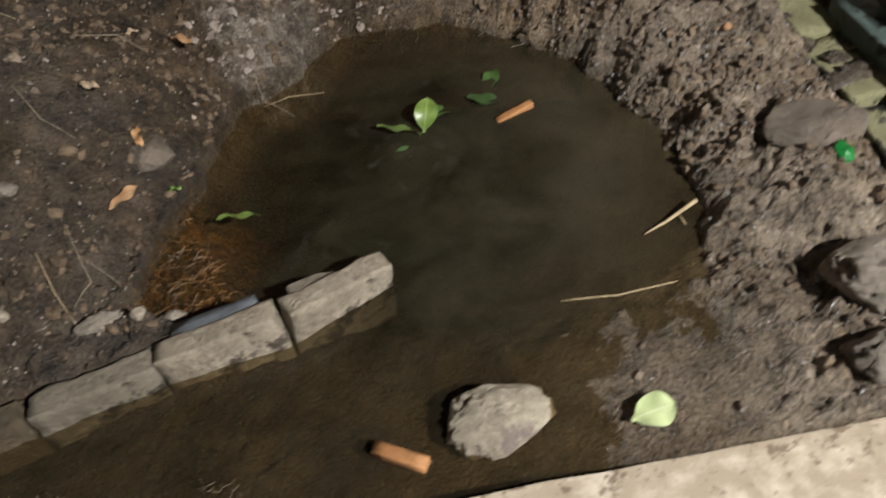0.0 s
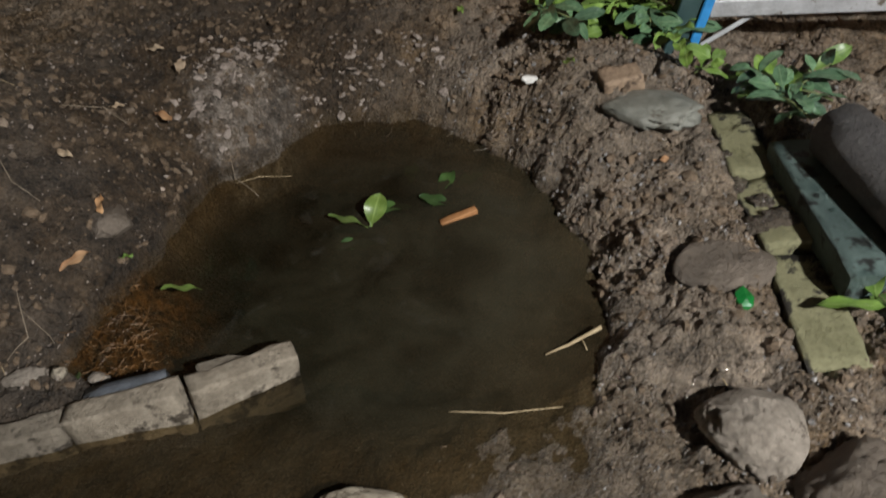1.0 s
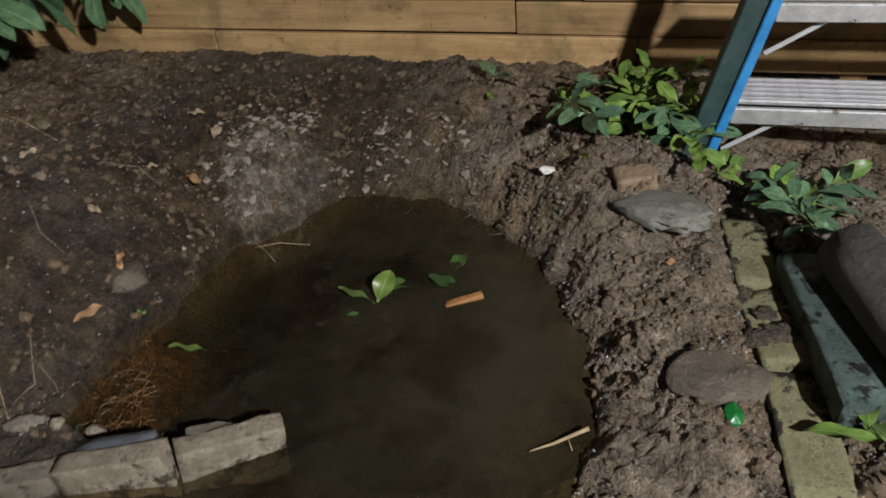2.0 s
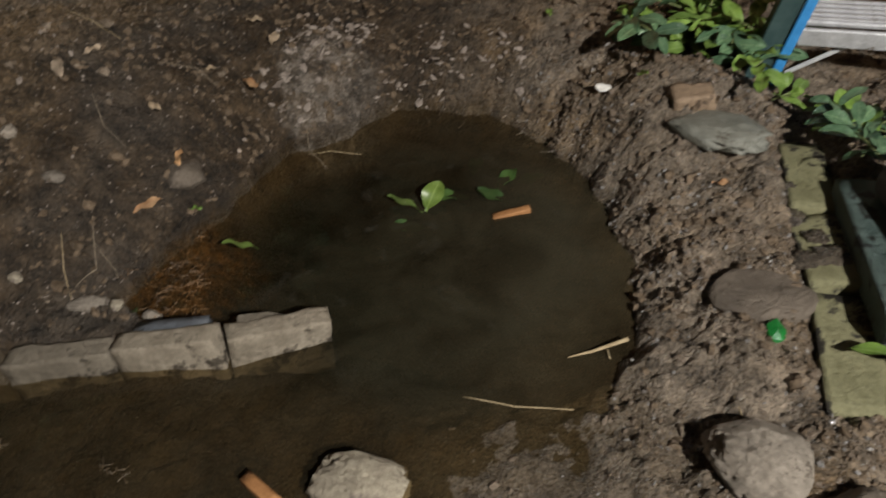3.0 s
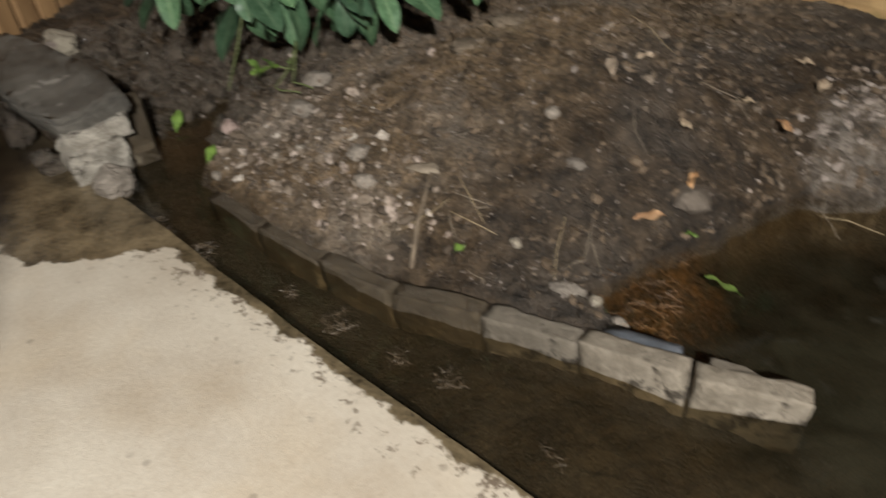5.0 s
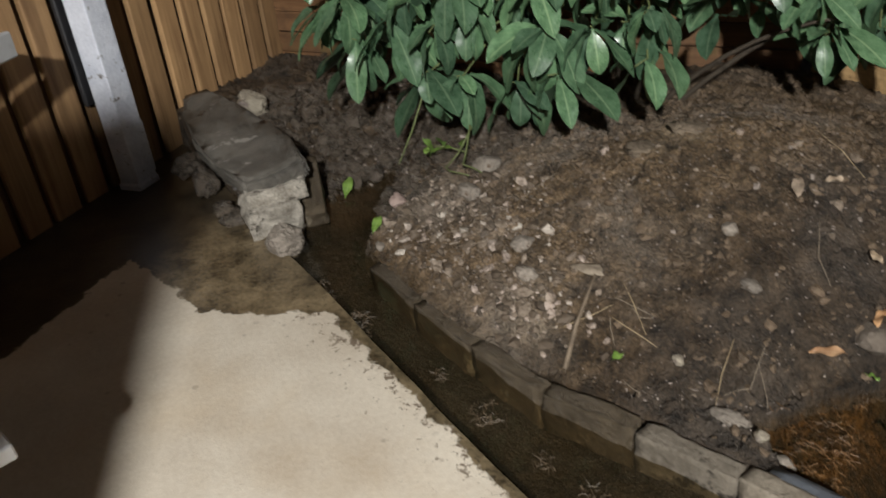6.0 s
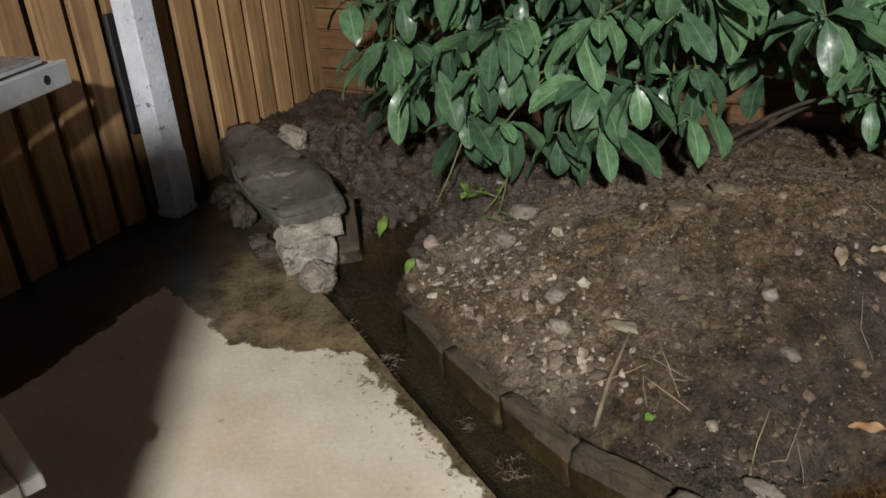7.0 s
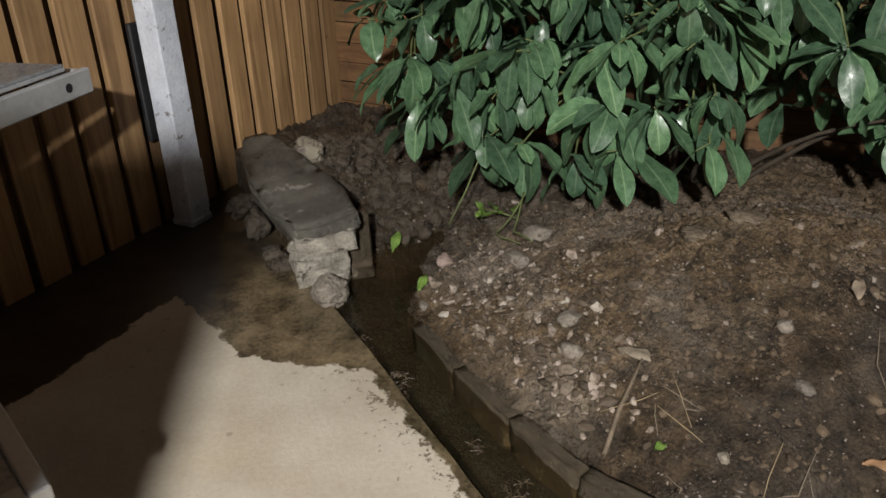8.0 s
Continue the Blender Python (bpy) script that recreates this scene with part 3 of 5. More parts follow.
def leaf_bm(length, width, seed, droop=0.5, fold=0.25, rows=12):
    """A laurel leaf along +x, oval with a short tip, folded along its midrib and drooping."""
    bm = bmesh.new()
    uv = bm.loops.layers.uv.new("UVMap")
    rnd = random.Random(seed)
    twist, wave = rnd.uniform(-0.5, 0.5), rnd.uniform(0, 6)
    cols = []
    x, z, ang = 0.0, 0.0, rnd.uniform(-0.1, 0.25)
    for i in range(rows + 1):
        t = i / rows
        q = max(0.0, (t - 0.06) / 0.94)
        w = width * 0.5 * max(math.sin(math.pi * min(1, q ** 1.12)) ** 0.62, 0.05) if t < 0.999 else width * 0.02
        if t < 0.06:
            w = width * 0.06
        tw = twist * t * 0.5
        row = []
        for k in (-1, -0.5, 0, 0.5, 1):
            yy = k * w
            zz = abs(k) * w * fold + 0.004 * math.sin(wave + t * 11 + k) * abs(k)
            row.append((bm.verts.new((x, yy * math.cos(tw) - zz * math.sin(tw), z + zz * math.cos(tw) + yy * math.sin(tw))), (t, 0.5 + k * 0.5)))
        cols.append(row)
        step = length / rows
        ang -= droop / rows
        x += step * math.cos(ang)
        z += step * math.sin(ang)
    for a, b in zip(cols, cols[1:]):
        for k in range(4):
            quad = (a[k], b[k], b[k + 1], a[k + 1])
            f = bm.faces.new([q[0] for q in quad])
            for loop, q in zip(f.loops, quad):
                loop[uv].uv = q[1]
    return bm


# ---- the ground ----
KERB_X = [-3.4, -2.6, -2.1, -1.78, -1.6, -1.18, -0.93, -0.765, -0.555, -0.345, -0.16, 0.03]
KERB_Y = [1.3, 1.15, 0.98, 0.8, 0.66, 0.715, 0.76, 0.815, 0.9, 0.975, 1.05, 1.16]


def sig(v):
    return 1 / (1 + np.exp(-np.clip(v, -40, 40)))


def patio_edge(x):
    return 0.662 + 0.145 * x + 0.03 * np.maximum(-0.8 - x, 0.0)


# the dug hole: its radius round the middle, by direction
HOLE = (0.1, 1.43)
HOLE_TURN = [-2.9, -2.54, -2.16, -1.61, -1.06, -0.74, -0.43, -0.1, 0.3, 0.84, 1.24, 1.76, 2.01, 2.33, 2.65, 3.0]
HOLE_REACH = [0.515, 0.655, 0.56, 0.5, 0.528, 0.58, 0.548, 0.47, 0.425, 0.421, 0.465, 0.53, 0.562, 0.474, 0.507, 0.482]


def hole_distance(x, y):
    """1 on the shore of the hole, less inside it."""
    ang = np.arctan2(y - HOLE[1], x - HOLE[0])
    reach = np.interp(ang, HOLE_TURN, HOLE_REACH, period=2 * math.pi)
    reach = reach * (1 + 0.014 * np.sin(9 * ang + 1.0) + 0.012 * np.sin(17 * ang + 0.3) + 0.008 * np.sin(29 * ang))
    return np.hypot(x - HOLE[0], y - HOLE[1]) / reach


def soil_height(x, y):
    """The height of the soil over the water level, without its small lumps."""
    r = hole_distance(x, y)
    d = np.maximum((r - 1) * 0.5, 0)
    amp = 0.185 - 0.095 * sig((x - 0.45) / 0.1) * sig((1.5 - y) / 0.1)
    bank = amp * (1 - np.exp(-d / 0.11)) + 0.02 * sig((x - 0.52) / 0.03) * sig((1.2 - y) / 0.05)
    bank += 0.21 * np.exp(-(((x + 0.98) / 0.45) ** 2 + ((y - 1.48) / 0.48) ** 2))
    bank += 0.07 * np.exp(-(((x - 0.58) / 0.16) ** 2 + ((y - 1.86) / 0.13) ** 2))
    bank += 0.06 * np.exp(-(((x - 0.965) / 0.1) ** 2 + ((y - 1.06) / 0.07) ** 2))
    bank += 0.035 * np.exp(-(((x + 0.31) / 0.13) ** 2 + ((y - 1.86) / 0.17) ** 2))
    bank += (0.012 * np.sin(19 * x + 7 * y) * np.sin(23 * y - 5 * x) + 0.008 * np.sin(41 * x - 11 * y) * np.sin(37 * y + 13 * x)) * sig((x - 0.5) / 0.05)
    bank -= 0.05 * np.exp(-(((x - 0.715) / 0.035) ** 2 + ((y - 1.03) / 0.06) ** 2)) + 0.04 * np.exp(-(((x - 0.87) / 0.03) ** 2 + ((y - 0.93) / 0.05) ** 2))
    bank -= 0.06 * sig((x - 0.85) / 0.1) * sig((y - 1.55) / 0.15)
    behind = y - np.interp(x, KERB_X, KERB_Y) + 0.014
    ramp_up = np.where(x < 0.05, 1 - np.exp(-np.maximum(behind + 0.015, 0) / 0.2), 1.0)
    lip = np.where((x < -0.25) & (behind > 0), np.interp(x, [-1.6, -0.95, -0.35, -0.25], [0.026, 0.04, 0.058, 0.02]), 0.0)
    shelf = sig((y - 1.13) / 0.03)
    shelf = shelf + (1 - shelf) * 0.38 * sig((x - 0.6) / 0.04)
    ramp_up = np.where(x < 0.05, np.where(behind > 0.0, ramp_up, 0.0), shelf)
    basin = -0.2 * (1 - np.exp(-np.clip(1.0 - r, 0, 1) / (0.17 + 0.5 * sig((1.13 - y) / 0.05))))
    basin = basin * (1 - 0.93 * np.exp(-(((x + 0.36) / 0.11) ** 2 + ((y - 1.14) / 0.17) ** 2))) * (1 - 0.7 * np.exp(-(((x - 0.03) / 0.3) ** 2 + ((y - 1.9) / 0.13) ** 2)))
    channel = -0.024 - 0.05 * sig((-0.62 - x) / 0.1) + 0.034 * np.clip((x - 0.16) / 0.3, 0, 1.05) - 0.006 * np.sin(x * 9)
    front = sig((np.interp(x, [-1.6, -1.18, -0.93, -0.765, -0.555, -0.345, -0.16, 0.03, 0.3, 0.55, 0.8], [0.6, 0.67, 0.72, 0.77, 0.855, 0.93, 1.0, 1.0, 0.93, 0.95, 0.84]) - y) / 0.02)
    front = front * sig((0.5 - x) / 0.03)
    z = np.where(r < 1, basin, np.maximum(bank * ramp_up, lip))
    z = z * (1 - front) + channel * front
    left = np.clip((-1.95 - x) / 0.8, 0, 1) ** 1.2 * 0.17
    low = (behind <= 0.0) & (x < 0.03)
    z = np.where(low, np.minimum(z, channel) + left, z)
    z = np.where(x < -1.9, np.maximum(z * np.clip((x + 3.2) / 1.3, 0.3, 1), left - 0.02), z)
    kerb_gap = np.abs((x - 0.912) + 0.15 * (y - 1.45)) - 0.05
    near_kerb = sig(-kerb_gap / 0.012) * sig((y - 1.11) / 0.015) * sig((1.8 - y) / 0.02)
    z = z * (1 - near_kerb) + np.minimum(z, 0.045) * near_kerb
    return z


def lump_size(x, y):
    """Lumpier on the trodden bank, smoother on the mud flat by the patio."""
    return (1.0 + 0.12 * sig((x - 0.2) / 0.1)) * (1 + 0.5 * sig((-1.75 - x) / 0.05)) * (1 - 0.6 * sig((0.97 - y) / 0.04) * sig((x - 0.1) / 0.05) * sig((0.66 - x) / 0.04))


def ground_height(x, y):
    """One point of the soil, with its lumps."""
    return float(soil_height(np.array([x]), np.array([y]))[0])


def clod(v):
    """Crumbs of soil: rounded cells with clefts between, in patches."""
    patch = min(1.2, max(0.4, 0.75 + 1.2 * noise.noise(v * 3.1)))
    w = v + Vector((noise.noise(v * 12), noise.noise(v * 12 + Vector((5, 5, 5))), 0)) * 0.025
    d, _ = noise.voronoi(w * 26.0)
    e, _ = noise.voronoi(w * 62.0)
    return patch * (0.012 * min(0.5, d[1] - d[0]) ** 0.6 + 0.0095 * min(0.5, e[1] - e[0]) ** 0.6 - 0.008)


def build_ground():
    fine_x = np.concatenate((np.arange(-3.7, -1.8, 0.014), np.arange(-1.8, 1.15, 0.0058), np.arange(1.15, 1.7, 0.014)))
    fine_y = np.concatenate((np.arange(0.2, 0.58, 0.014), np.arange(0.58, 2.05, 0.0058), np.arange(2.05, 2.6, 0.012)))
    xs = np.concatenate(([-90, -30, -12, -6, -4.5], fine_x, [2.4, 3.2, 5, 9, 20, 60, 120]))
    ys = np.concatenate(([-90, -30, -10, -5, -2.5, -1, -0.4], fine_y, [3.0, 3.6, 5, 9, 20, 60, 120]))
    gx, gy = np.meshgrid(xs, ys)
    z = soil_height(gx, gy)
    lumps = np.zeros_like(z)
    inner = (gx > -3.8) & (gx < 2.1) & (gy > -0.1) & (gy < 2.8)
    for j, i in zip(*np.nonzero(inner)):
        v = Vector((gx[j, i], gy[j, i], 0.0))
        a = noise.fractal(v * 5.0, 0.9, 2.1, 3)
        b = noise.fractal(v * 21.0 + Vector((4, 1, 0)), 0.75, 2.0, 4)
        c = noise.fractal(v * 70.0, 0.6, 2.0, 2)
        lumps[j, i] = 0.014 * a + 0.011 * b + 0.006 * c + clod(v)
    dry = np.clip((z + 0.1) / 0.1, 0.3, 1.0)
    right = lump_size(gx, gy)
    z = z + lumps * dry * right
    under = gy < patio_edge(gx) + 0.0
    z = np.where(under, np.minimum(z, -0.12), z)
    verts = np.stack([gx.ravel(), gy.ravel(), z.ravel()], 1)
    nx, ny = len(xs), len(ys)
    j, i = np.meshgrid(np.arange(ny - 1), np.arange(nx - 1), indexing="ij")
    a = (j * nx + i).ravel()
    faces = np.stack([a, a + 1, a + nx + 1, a + nx], 1)
    me = bpy.data.meshes.new("ground")
    me.from_pydata(verts.tolist(), [], faces.tolist())
    me.polygons.foreach_set("use_smooth", [True] * len(me.polygons))
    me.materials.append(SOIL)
    tagged(new("ground", me), "wet dark brown garden soil dug into a flooded hole", "soil", kind="structure")


def soil_z(x, y):
    """The soil's height with its lumps, where things rest."""
    v = Vector((x, y, 0.0))
    z = ground_height(x, y)
    k = 0.014 * noise.fractal(v * 5.0, 0.9, 2.1, 3) + 0.011 * noise.fractal(v * 21.0 + Vector((4, 1, 0)), 0.75, 2.0, 4) + 0.006 * noise.fractal(v * 70.0, 0.6, 2.0, 2) + clod(v)
    return z + k * min(1.0, max(0.3, (z + 0.1) / 0.1)) * float(lump_size(x, y))


build_ground()

def sheet_bm(corners, z=0.0):
    bm = bmesh.new()
    bm.faces.new([bm.verts.new((x, y, z)) for x, y in corners])
    return bm


# water: one still sheet at height 0
water = thing("water", sheet_bm([(-2.6, 0.26), (1.1, 0.81), (1.1, 2.2), (-2.6, 1.4)]), WATER, pose(0, 0, 0), "still muddy brown water filling the dug hole", "water", kind="structure", smooth=False)


def build_patio():
    edge = []
    x = 4.5
    while x > -4.2:
        edge.append((x, patio_edge(x) + 0.004 * noise.noise(Vector((x * 9, 1, 0))) + 0.006 * noise.noise(Vector((x * 2.5, 7, 0)))))
        x -= 0.02
    bm = prism_bm([(-4.2, -3.5), (4.5, -3.5)] + edge, -0.09, 0.015)
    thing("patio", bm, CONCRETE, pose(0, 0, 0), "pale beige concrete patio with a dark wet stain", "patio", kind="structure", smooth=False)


build_patio()


# ---- brick edging ----
def build_edging():
    edging = empty("brick_edging", pose(0, 0, 0), "row of worn pale bricks edging the soil beside the water", "edging")
    front = [(0.034, 1.108, 0.056), (-0.134, 0.992, 0.076), (-0.34, 0.93, 0.058), (-0.535, 0.845, 0.058), (-0.74, 0.757, 0.042), (-0.99, 0.712, 0.022), (-1.25, 0.672, 0.016), (-1.5, 0.64, 0.014)]
    wide = 0.044
    for k, (a, b) in enumerate(zip(front, front[1:])):
        length = math.hypot(b[0] - a[0], b[1] - a[1]) - 0.009
        turn = math.atan2(a[1] - b[1], a[0] - b[0])
        bm = rough_up(box_bm(length, wide, 0.14, cuts=9), 0.005 if k < 2 else 0.009, 18 if k < 2 else 12, k)
        top = (a[2] + b[2]) / 2
        ob = part("brick", bm, BRICK if k < 3 else BRICK_MUDDY, edging, "" if k < 3 else "brick darkened by wet mud")
        mx, my = (a[0] + b[0]) / 2 - math.sin(turn) * (wide * 0.5 - 0.012), (a[1] + b[1]) / 2 + math.cos(turn) * (wide * 0.5 - 0.012)
        tilt = random.Random(k).uniform(-3, 3)
        ob.matrix_world = pose(mx, my, top - 0.07, tilt, math.degrees(math.atan2(b[2] - a[2], length)), math.degrees(turn))
    piece = part("slate_piece", rough_up(box_bm(0.15, 0.06, 0.02, cuts=3), 0.003, 20, 3), BRICK_BLUE, edging, "wet blue-grey slate piece")
    chip = part("brick_chip", rough_up(prism_bm([(-0.06, -0.03), (0.075, -0.02), (0.0, 0.02), (-0.06, 0.025)], -0.012, 0.012, 0.003), 0.002, 20, 5), BRICK, edging, "broken pale chip of brick", smooth=False)
    chip.matrix_world = pose(-0.075, 1.07, 0.05, 3, 6, 34)
    piece.matrix_world = pose(-0.248, 0.992, 0.054, 4, -5, 18)


build_edging()


# ---- fences ----
FENCE_P, FENCE_D = Vector((-2.12, -0.498)), Vector((-0.6985, 0.7156))


def build_board_fence():
    fence = empty("board_fence", pose(0, 0, 0), "tall fence of vertical brown timber boards", "fence")
    ang = math.degrees(math.atan2(FENCE_D.y, FENCE_D.x))
    shared = [mesh_of("board", rough_up(box_bm(w, 0.024, 1.75, bev=0.004), 0.0012, 9, k), FENCE_WOOD, smooth=False) for k, w in enumerate((0.112, 0.108, 0.116, 0.105))]
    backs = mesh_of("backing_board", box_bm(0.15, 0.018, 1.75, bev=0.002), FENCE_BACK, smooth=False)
    normal = Vector((FENCE_D.y, -FENCE_D.x))
    starts = [0.268 + 0.1425 * k for k in range(-13, 4)] + [0.875 + 0.1425 * k for k in range(8)]
    for k, s in enumerate(starts):
        rnd = random.Random(k + 3)
        p = FENCE_P + FENCE_D * (s + 0.055) + normal * rnd.uniform(-0.003, 0.003)
        b = part("board", shared[rnd.randrange(4)], None, fence)
        b.matrix_world = pose(p.x, p.y, 0.875 + rnd.uniform(-0.02, 0.01), rnd.uniform(-0.2, 0.2), rnd.uniform(-0.35, 0.35), ang + rnd.uniform(-1.5, 1.5))
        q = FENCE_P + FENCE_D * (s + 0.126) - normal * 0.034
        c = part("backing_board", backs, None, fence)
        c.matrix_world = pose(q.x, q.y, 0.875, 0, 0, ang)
    for z in (0.45, 1.35):
        p = FENCE_P + FENCE_D * 0.25 - normal * 0.065
        r = part("rail", box_bm(3.7, 0.035, 0.09, 0.003), FENCE_WOOD, fence, smooth=False)
        r.matrix_world = pose(p.x, p.y, z, 0, 0, ang)


build_board_fence()


def build_plank_fence(x0, y0, x1, y1, z0, seed, name_label):
    """Horizontal planks between two points, the lowest one standing out a little."""
    fence = empty("plank_fence", pose(x0, y0, 0), name_label, "fence")
    length = math.hypot(x1 - x0, y1 - y0)
    ang = math.degrees(math.atan2(y1 - y0, x1 - x0))
    ux, uy = (x1 - x0) / length, (y1 - y0) / length
    rnd = random.Random(seed)
    z, row = z0, 0
    while z < 1.75:
        h = 0.098
        s = 0.0
        first = True
        while s < length - 0.02:
            l = min(length - s, (rnd.uniform(0.9, 1.5) if not first else rnd.uniform(0.5, 1.1)))
            first = False
            if length - s - l < 0.3:
                l = length - s
            b = part("plank", rough_up(box_bm(l - 0.004, 0.022, h - 0.004, bev=0.003), 0.0012, 6, seed + row), RAIL_WOOD if row < 2 and seed == 5 else FENCE_RAIL, fence, smooth=False)
            off = -0.012 * (row == 0) + rnd.uniform(-0.003, 0.003)
            cx, cy = x0 + ux * (s + l / 2) + uy * -off * -1, y0 + uy * (s + l / 2) + ux * off
            b.matrix_world = pose(cx, cy, z + h / 2 + rnd.uniform(-0.002, 0.002), 0, rnd.uniform(-0.2, 0.2), ang)
            s += l
        z += h
        row += 1
    s = 0.4
    while s < length:
        p = part("post", box_bm(0.07, 0.07, 1.85, 0.003), FENCE_WOOD, fence, smooth=False)
        p.matrix_world = pose(x0 + ux * s - uy * 0.05, y0 + uy * s + ux * 0.05, 0.9, 0, 0, ang)
        s += 1.2


FENCE_RAIL = wood_material("brown_plank_timber", (0.13, 0.06, 0.025), (0.34, 0.18, 0.08), 0.8, "X", 0.45, (0.05, 0.03, 0.02), 0.5)
build_plank_fence(-1.62, 2.47, 3.2, 2.43, 0.165, 5, "fence of horizontal timber planks behind the flooded hole")
build_plank_fence(-3.5, 0.93, -1.66, 2.45, 0.06, 23, "fence of horizontal timber planks behind the laurel")


def build_white_post():
    ang = math.degrees(math.atan2(FENCE_D.y, FENCE_D.x))
    normal = Vector((FENCE_D.y, -FENCE_D.x))
    p = FENCE_P + FENCE_D * 0.73 + normal * 0.1
    post = empty("white_post", pose(p.x, p.y, 0, 0, 0, ang), "white painted square post standing before the board fence", "post")
    shaft = part("shaft", rough_up(box_bm(0.1, 0.09, 1.7, bev=0.006, at=(0, 0, 0.87), segs=2), 0.001, 8, 2), WHITE_POST, post, smooth=False)
    part("side_strip", box_bm(0.02, 0.07, 0.2, 0.004, (0.058, 0.0, 0.15)), WHITE_POST, post, smooth=False)
    part("foot", box_bm(0.115, 0.1, 0.03, 0.006, (0, 0, 0.025)), WHITE_POST, post, smooth=False)
    # added black panel, drawn where the fence has a dark gap
    q = FENCE_P + FENCE_D * 0.715 + normal * 0.026
    thing("black_panel", box_bm(0.1, 0.02, 0.42, 0.004), BLACK, pose(q.x, q.y, 0.55, 0, 0, ang), "narrow black panel standing in for a gap in the board fence", "panel", smooth=False)


build_white_post()


# ---- table against the fence and the framed unit beside it ----
def build_table():
    ang = math.degrees(math.atan2(-0.56, 0.83))
    t = empty("metal_table", pose(-2.05, -0.125, 0.045, 0, 0, ang), "grey table with an aluminium rim standing against the fence", "table")
    part("tabletop", box_bm(1.2, 0.27, 0.02, 0.003, (0.655, -0.152, 0.697)), GREY_TOP, t, smooth=False)
    part("top_edge", box_bm(1.2, 0.012, 0.012, 0.002, (0.655, -0.022, 0.693)), CLEAR_PANEL, t, "clear plastic edge strip", smooth=False)
    part("front_rim", box_bm(1.22, 0.022, 0.07, 0.004, (0.6, -0.0, 0.65)), ALU, t, smooth=False)
    part("side_rim", box_bm(0.022, 0.268, 0.05, 0.004, (-0.0, -0.147, 0.655)), ALU, t, smooth=False)
    # black disc painted in for the dark inside of the hole
    part("rim_hole", tube_bm([(0.09, 0.0095, 0.65), (0.09, 0.0125, 0.65)], 0.013, 16), BLACK, t, "round black hole", smooth=False)
    for x, y in ((1.15, -0.04), (1.15, -0.25)):
        part("leg", box_bm(0.035, 0.035, 0.675, 0.003, (x, y, 0.3075)), ALU, t, smooth=False)


def build_unit():
    u = empty("framed_unit", pose(-0.792, -0.232, 0, 0, 0, 21), "aluminium-framed table with a grey top on the patio", "table")
    part("lid", box_bm(0.8008, 0.364, 0.01, 0.002, (-0.3276, -0.2111, 0.357)), CLEAR_PANEL, u, smooth=False)
    part("front_rail", box_bm(0.8736, 0.0328, 0.03, 0.003, (-0.3458, -0.0118, 0.366)), ALU, u, smooth=False)
    part("side_rail", box_bm(0.0328, 0.3913, 0.03, 0.003, (0.0746, -0.2257, 0.366)), ALU, u, smooth=False)
    for x, y in ((0.0746, -0.4004), (-0.7553, -0.4004), (-0.7553, -0.0118)):
        part("leg", box_bm(0.024, 0.024, 0.336, 0.003, (x, y, 0.1828)), ALU, u, smooth=False)


build_table()
build_unit()

# a plain unseen wall, added behind the camera to shade the fence corner from the floodlight
tagged(new("wall_light_blocker", mesh_of("wall_light_blocker", box_bm(0.2, 2.6, 1.665, 0.01, (0.5, -1.83, 0.8425)), CONCRETE, smooth=False)), "plain unseen wall added beside the patio to cast the shadow", "wall", kind="structure")


# ---- stones ----
def stone(x, y, rx, ry, rz, seed, material, label, rz_deg=0, sink=0.35, name="stone", z=None, sub=4, lump=0.3, flat=1.0, tilt=0):
    base = soil_z(x, y) if z is None else z
    return thing(name, stone_bm(rx, ry, rz, seed, sub, lump, flat), material, pose(x, y, base + rz * (1 - 2 * sink) , tilt, tilt * 0.6, rz_deg), label, "stone")


stone(0.212, 0.815, 0.086, 0.06, 0.036, 3, STONE_TAN, "pale sandy boulder standing in the shallow muddy water", 8, z=-0.012, sink=0.3, name="boulder", sub=5, lump=0.17)
stone(0.685, 1.712, 0.102, 0.078, 0.02, 11, STONE_GREY, "flat wet grey stone lying on the mud", -8, sink=0.2, flat=0.6, name="flat_stone", sub=4, lump=0.3)
stone(0.805, 1.318, 0.092, 0.064, 0.014, 17, STONE_MUD, "flat round mud-covered stone pressed into the soil", 5, sink=0.25, flat=0.5, name="flat_stone", sub=4, lump=0.1)
stone(0.815, 0.992, 0.08, 0.086, 0.046, 23, STONE_MUD_PALE, "large round stone caked with pale mud", 30, sink=0.3, name="boulder", sub=5, lump=0.22)
stone(0.77, 0.845, 0.062, 0.05, 0.035, 29, STONE_PALE, "pale rounded stone beside the larger boulder", 10, sink=0.3, sub=4)
stone(0.955, 0.885, 0.095, 0.088, 0.06, 31, STONE_MUD, "dark round stone with gravel stuck on it", 0, sink=0.3, name="boulder", sub=5, lump=0.15)
stone(1.12, 1.02, 0.08, 0.07, 0.05, 37, STONE_MUD, "dark muddy stone on the soil", 0, sink=0.3, sub=3)
stone(-1.696, 0.809, 0.032, 0.026, 0.022, 41, STONE_PINK, "small smooth pinkish stone on the mound", 0, sink=0.2)
stone(-1.475, 0.96, 0.04, 0.03, 0.026, 43, STONE_PALE, "pale angular stone on the mound", 20, sink=0.2)
stone(-1.56, 1.06, 0.045, 0.034, 0.03, 47, STONE_PALE, "pale rounded stone under the laurel", 60, sink=0.2)
stone(-0.748, 1.248, 0.02, 0.018, 0.014, 53, STONE_PALE, "small round pale pebble on soil", 0, sink=0.25)
stone(-0.636, 1.213, 0.026, 0.018, 0.012, 59, STONE_PALE, "small flat tan pebble on soil", 10, sink=0.3)
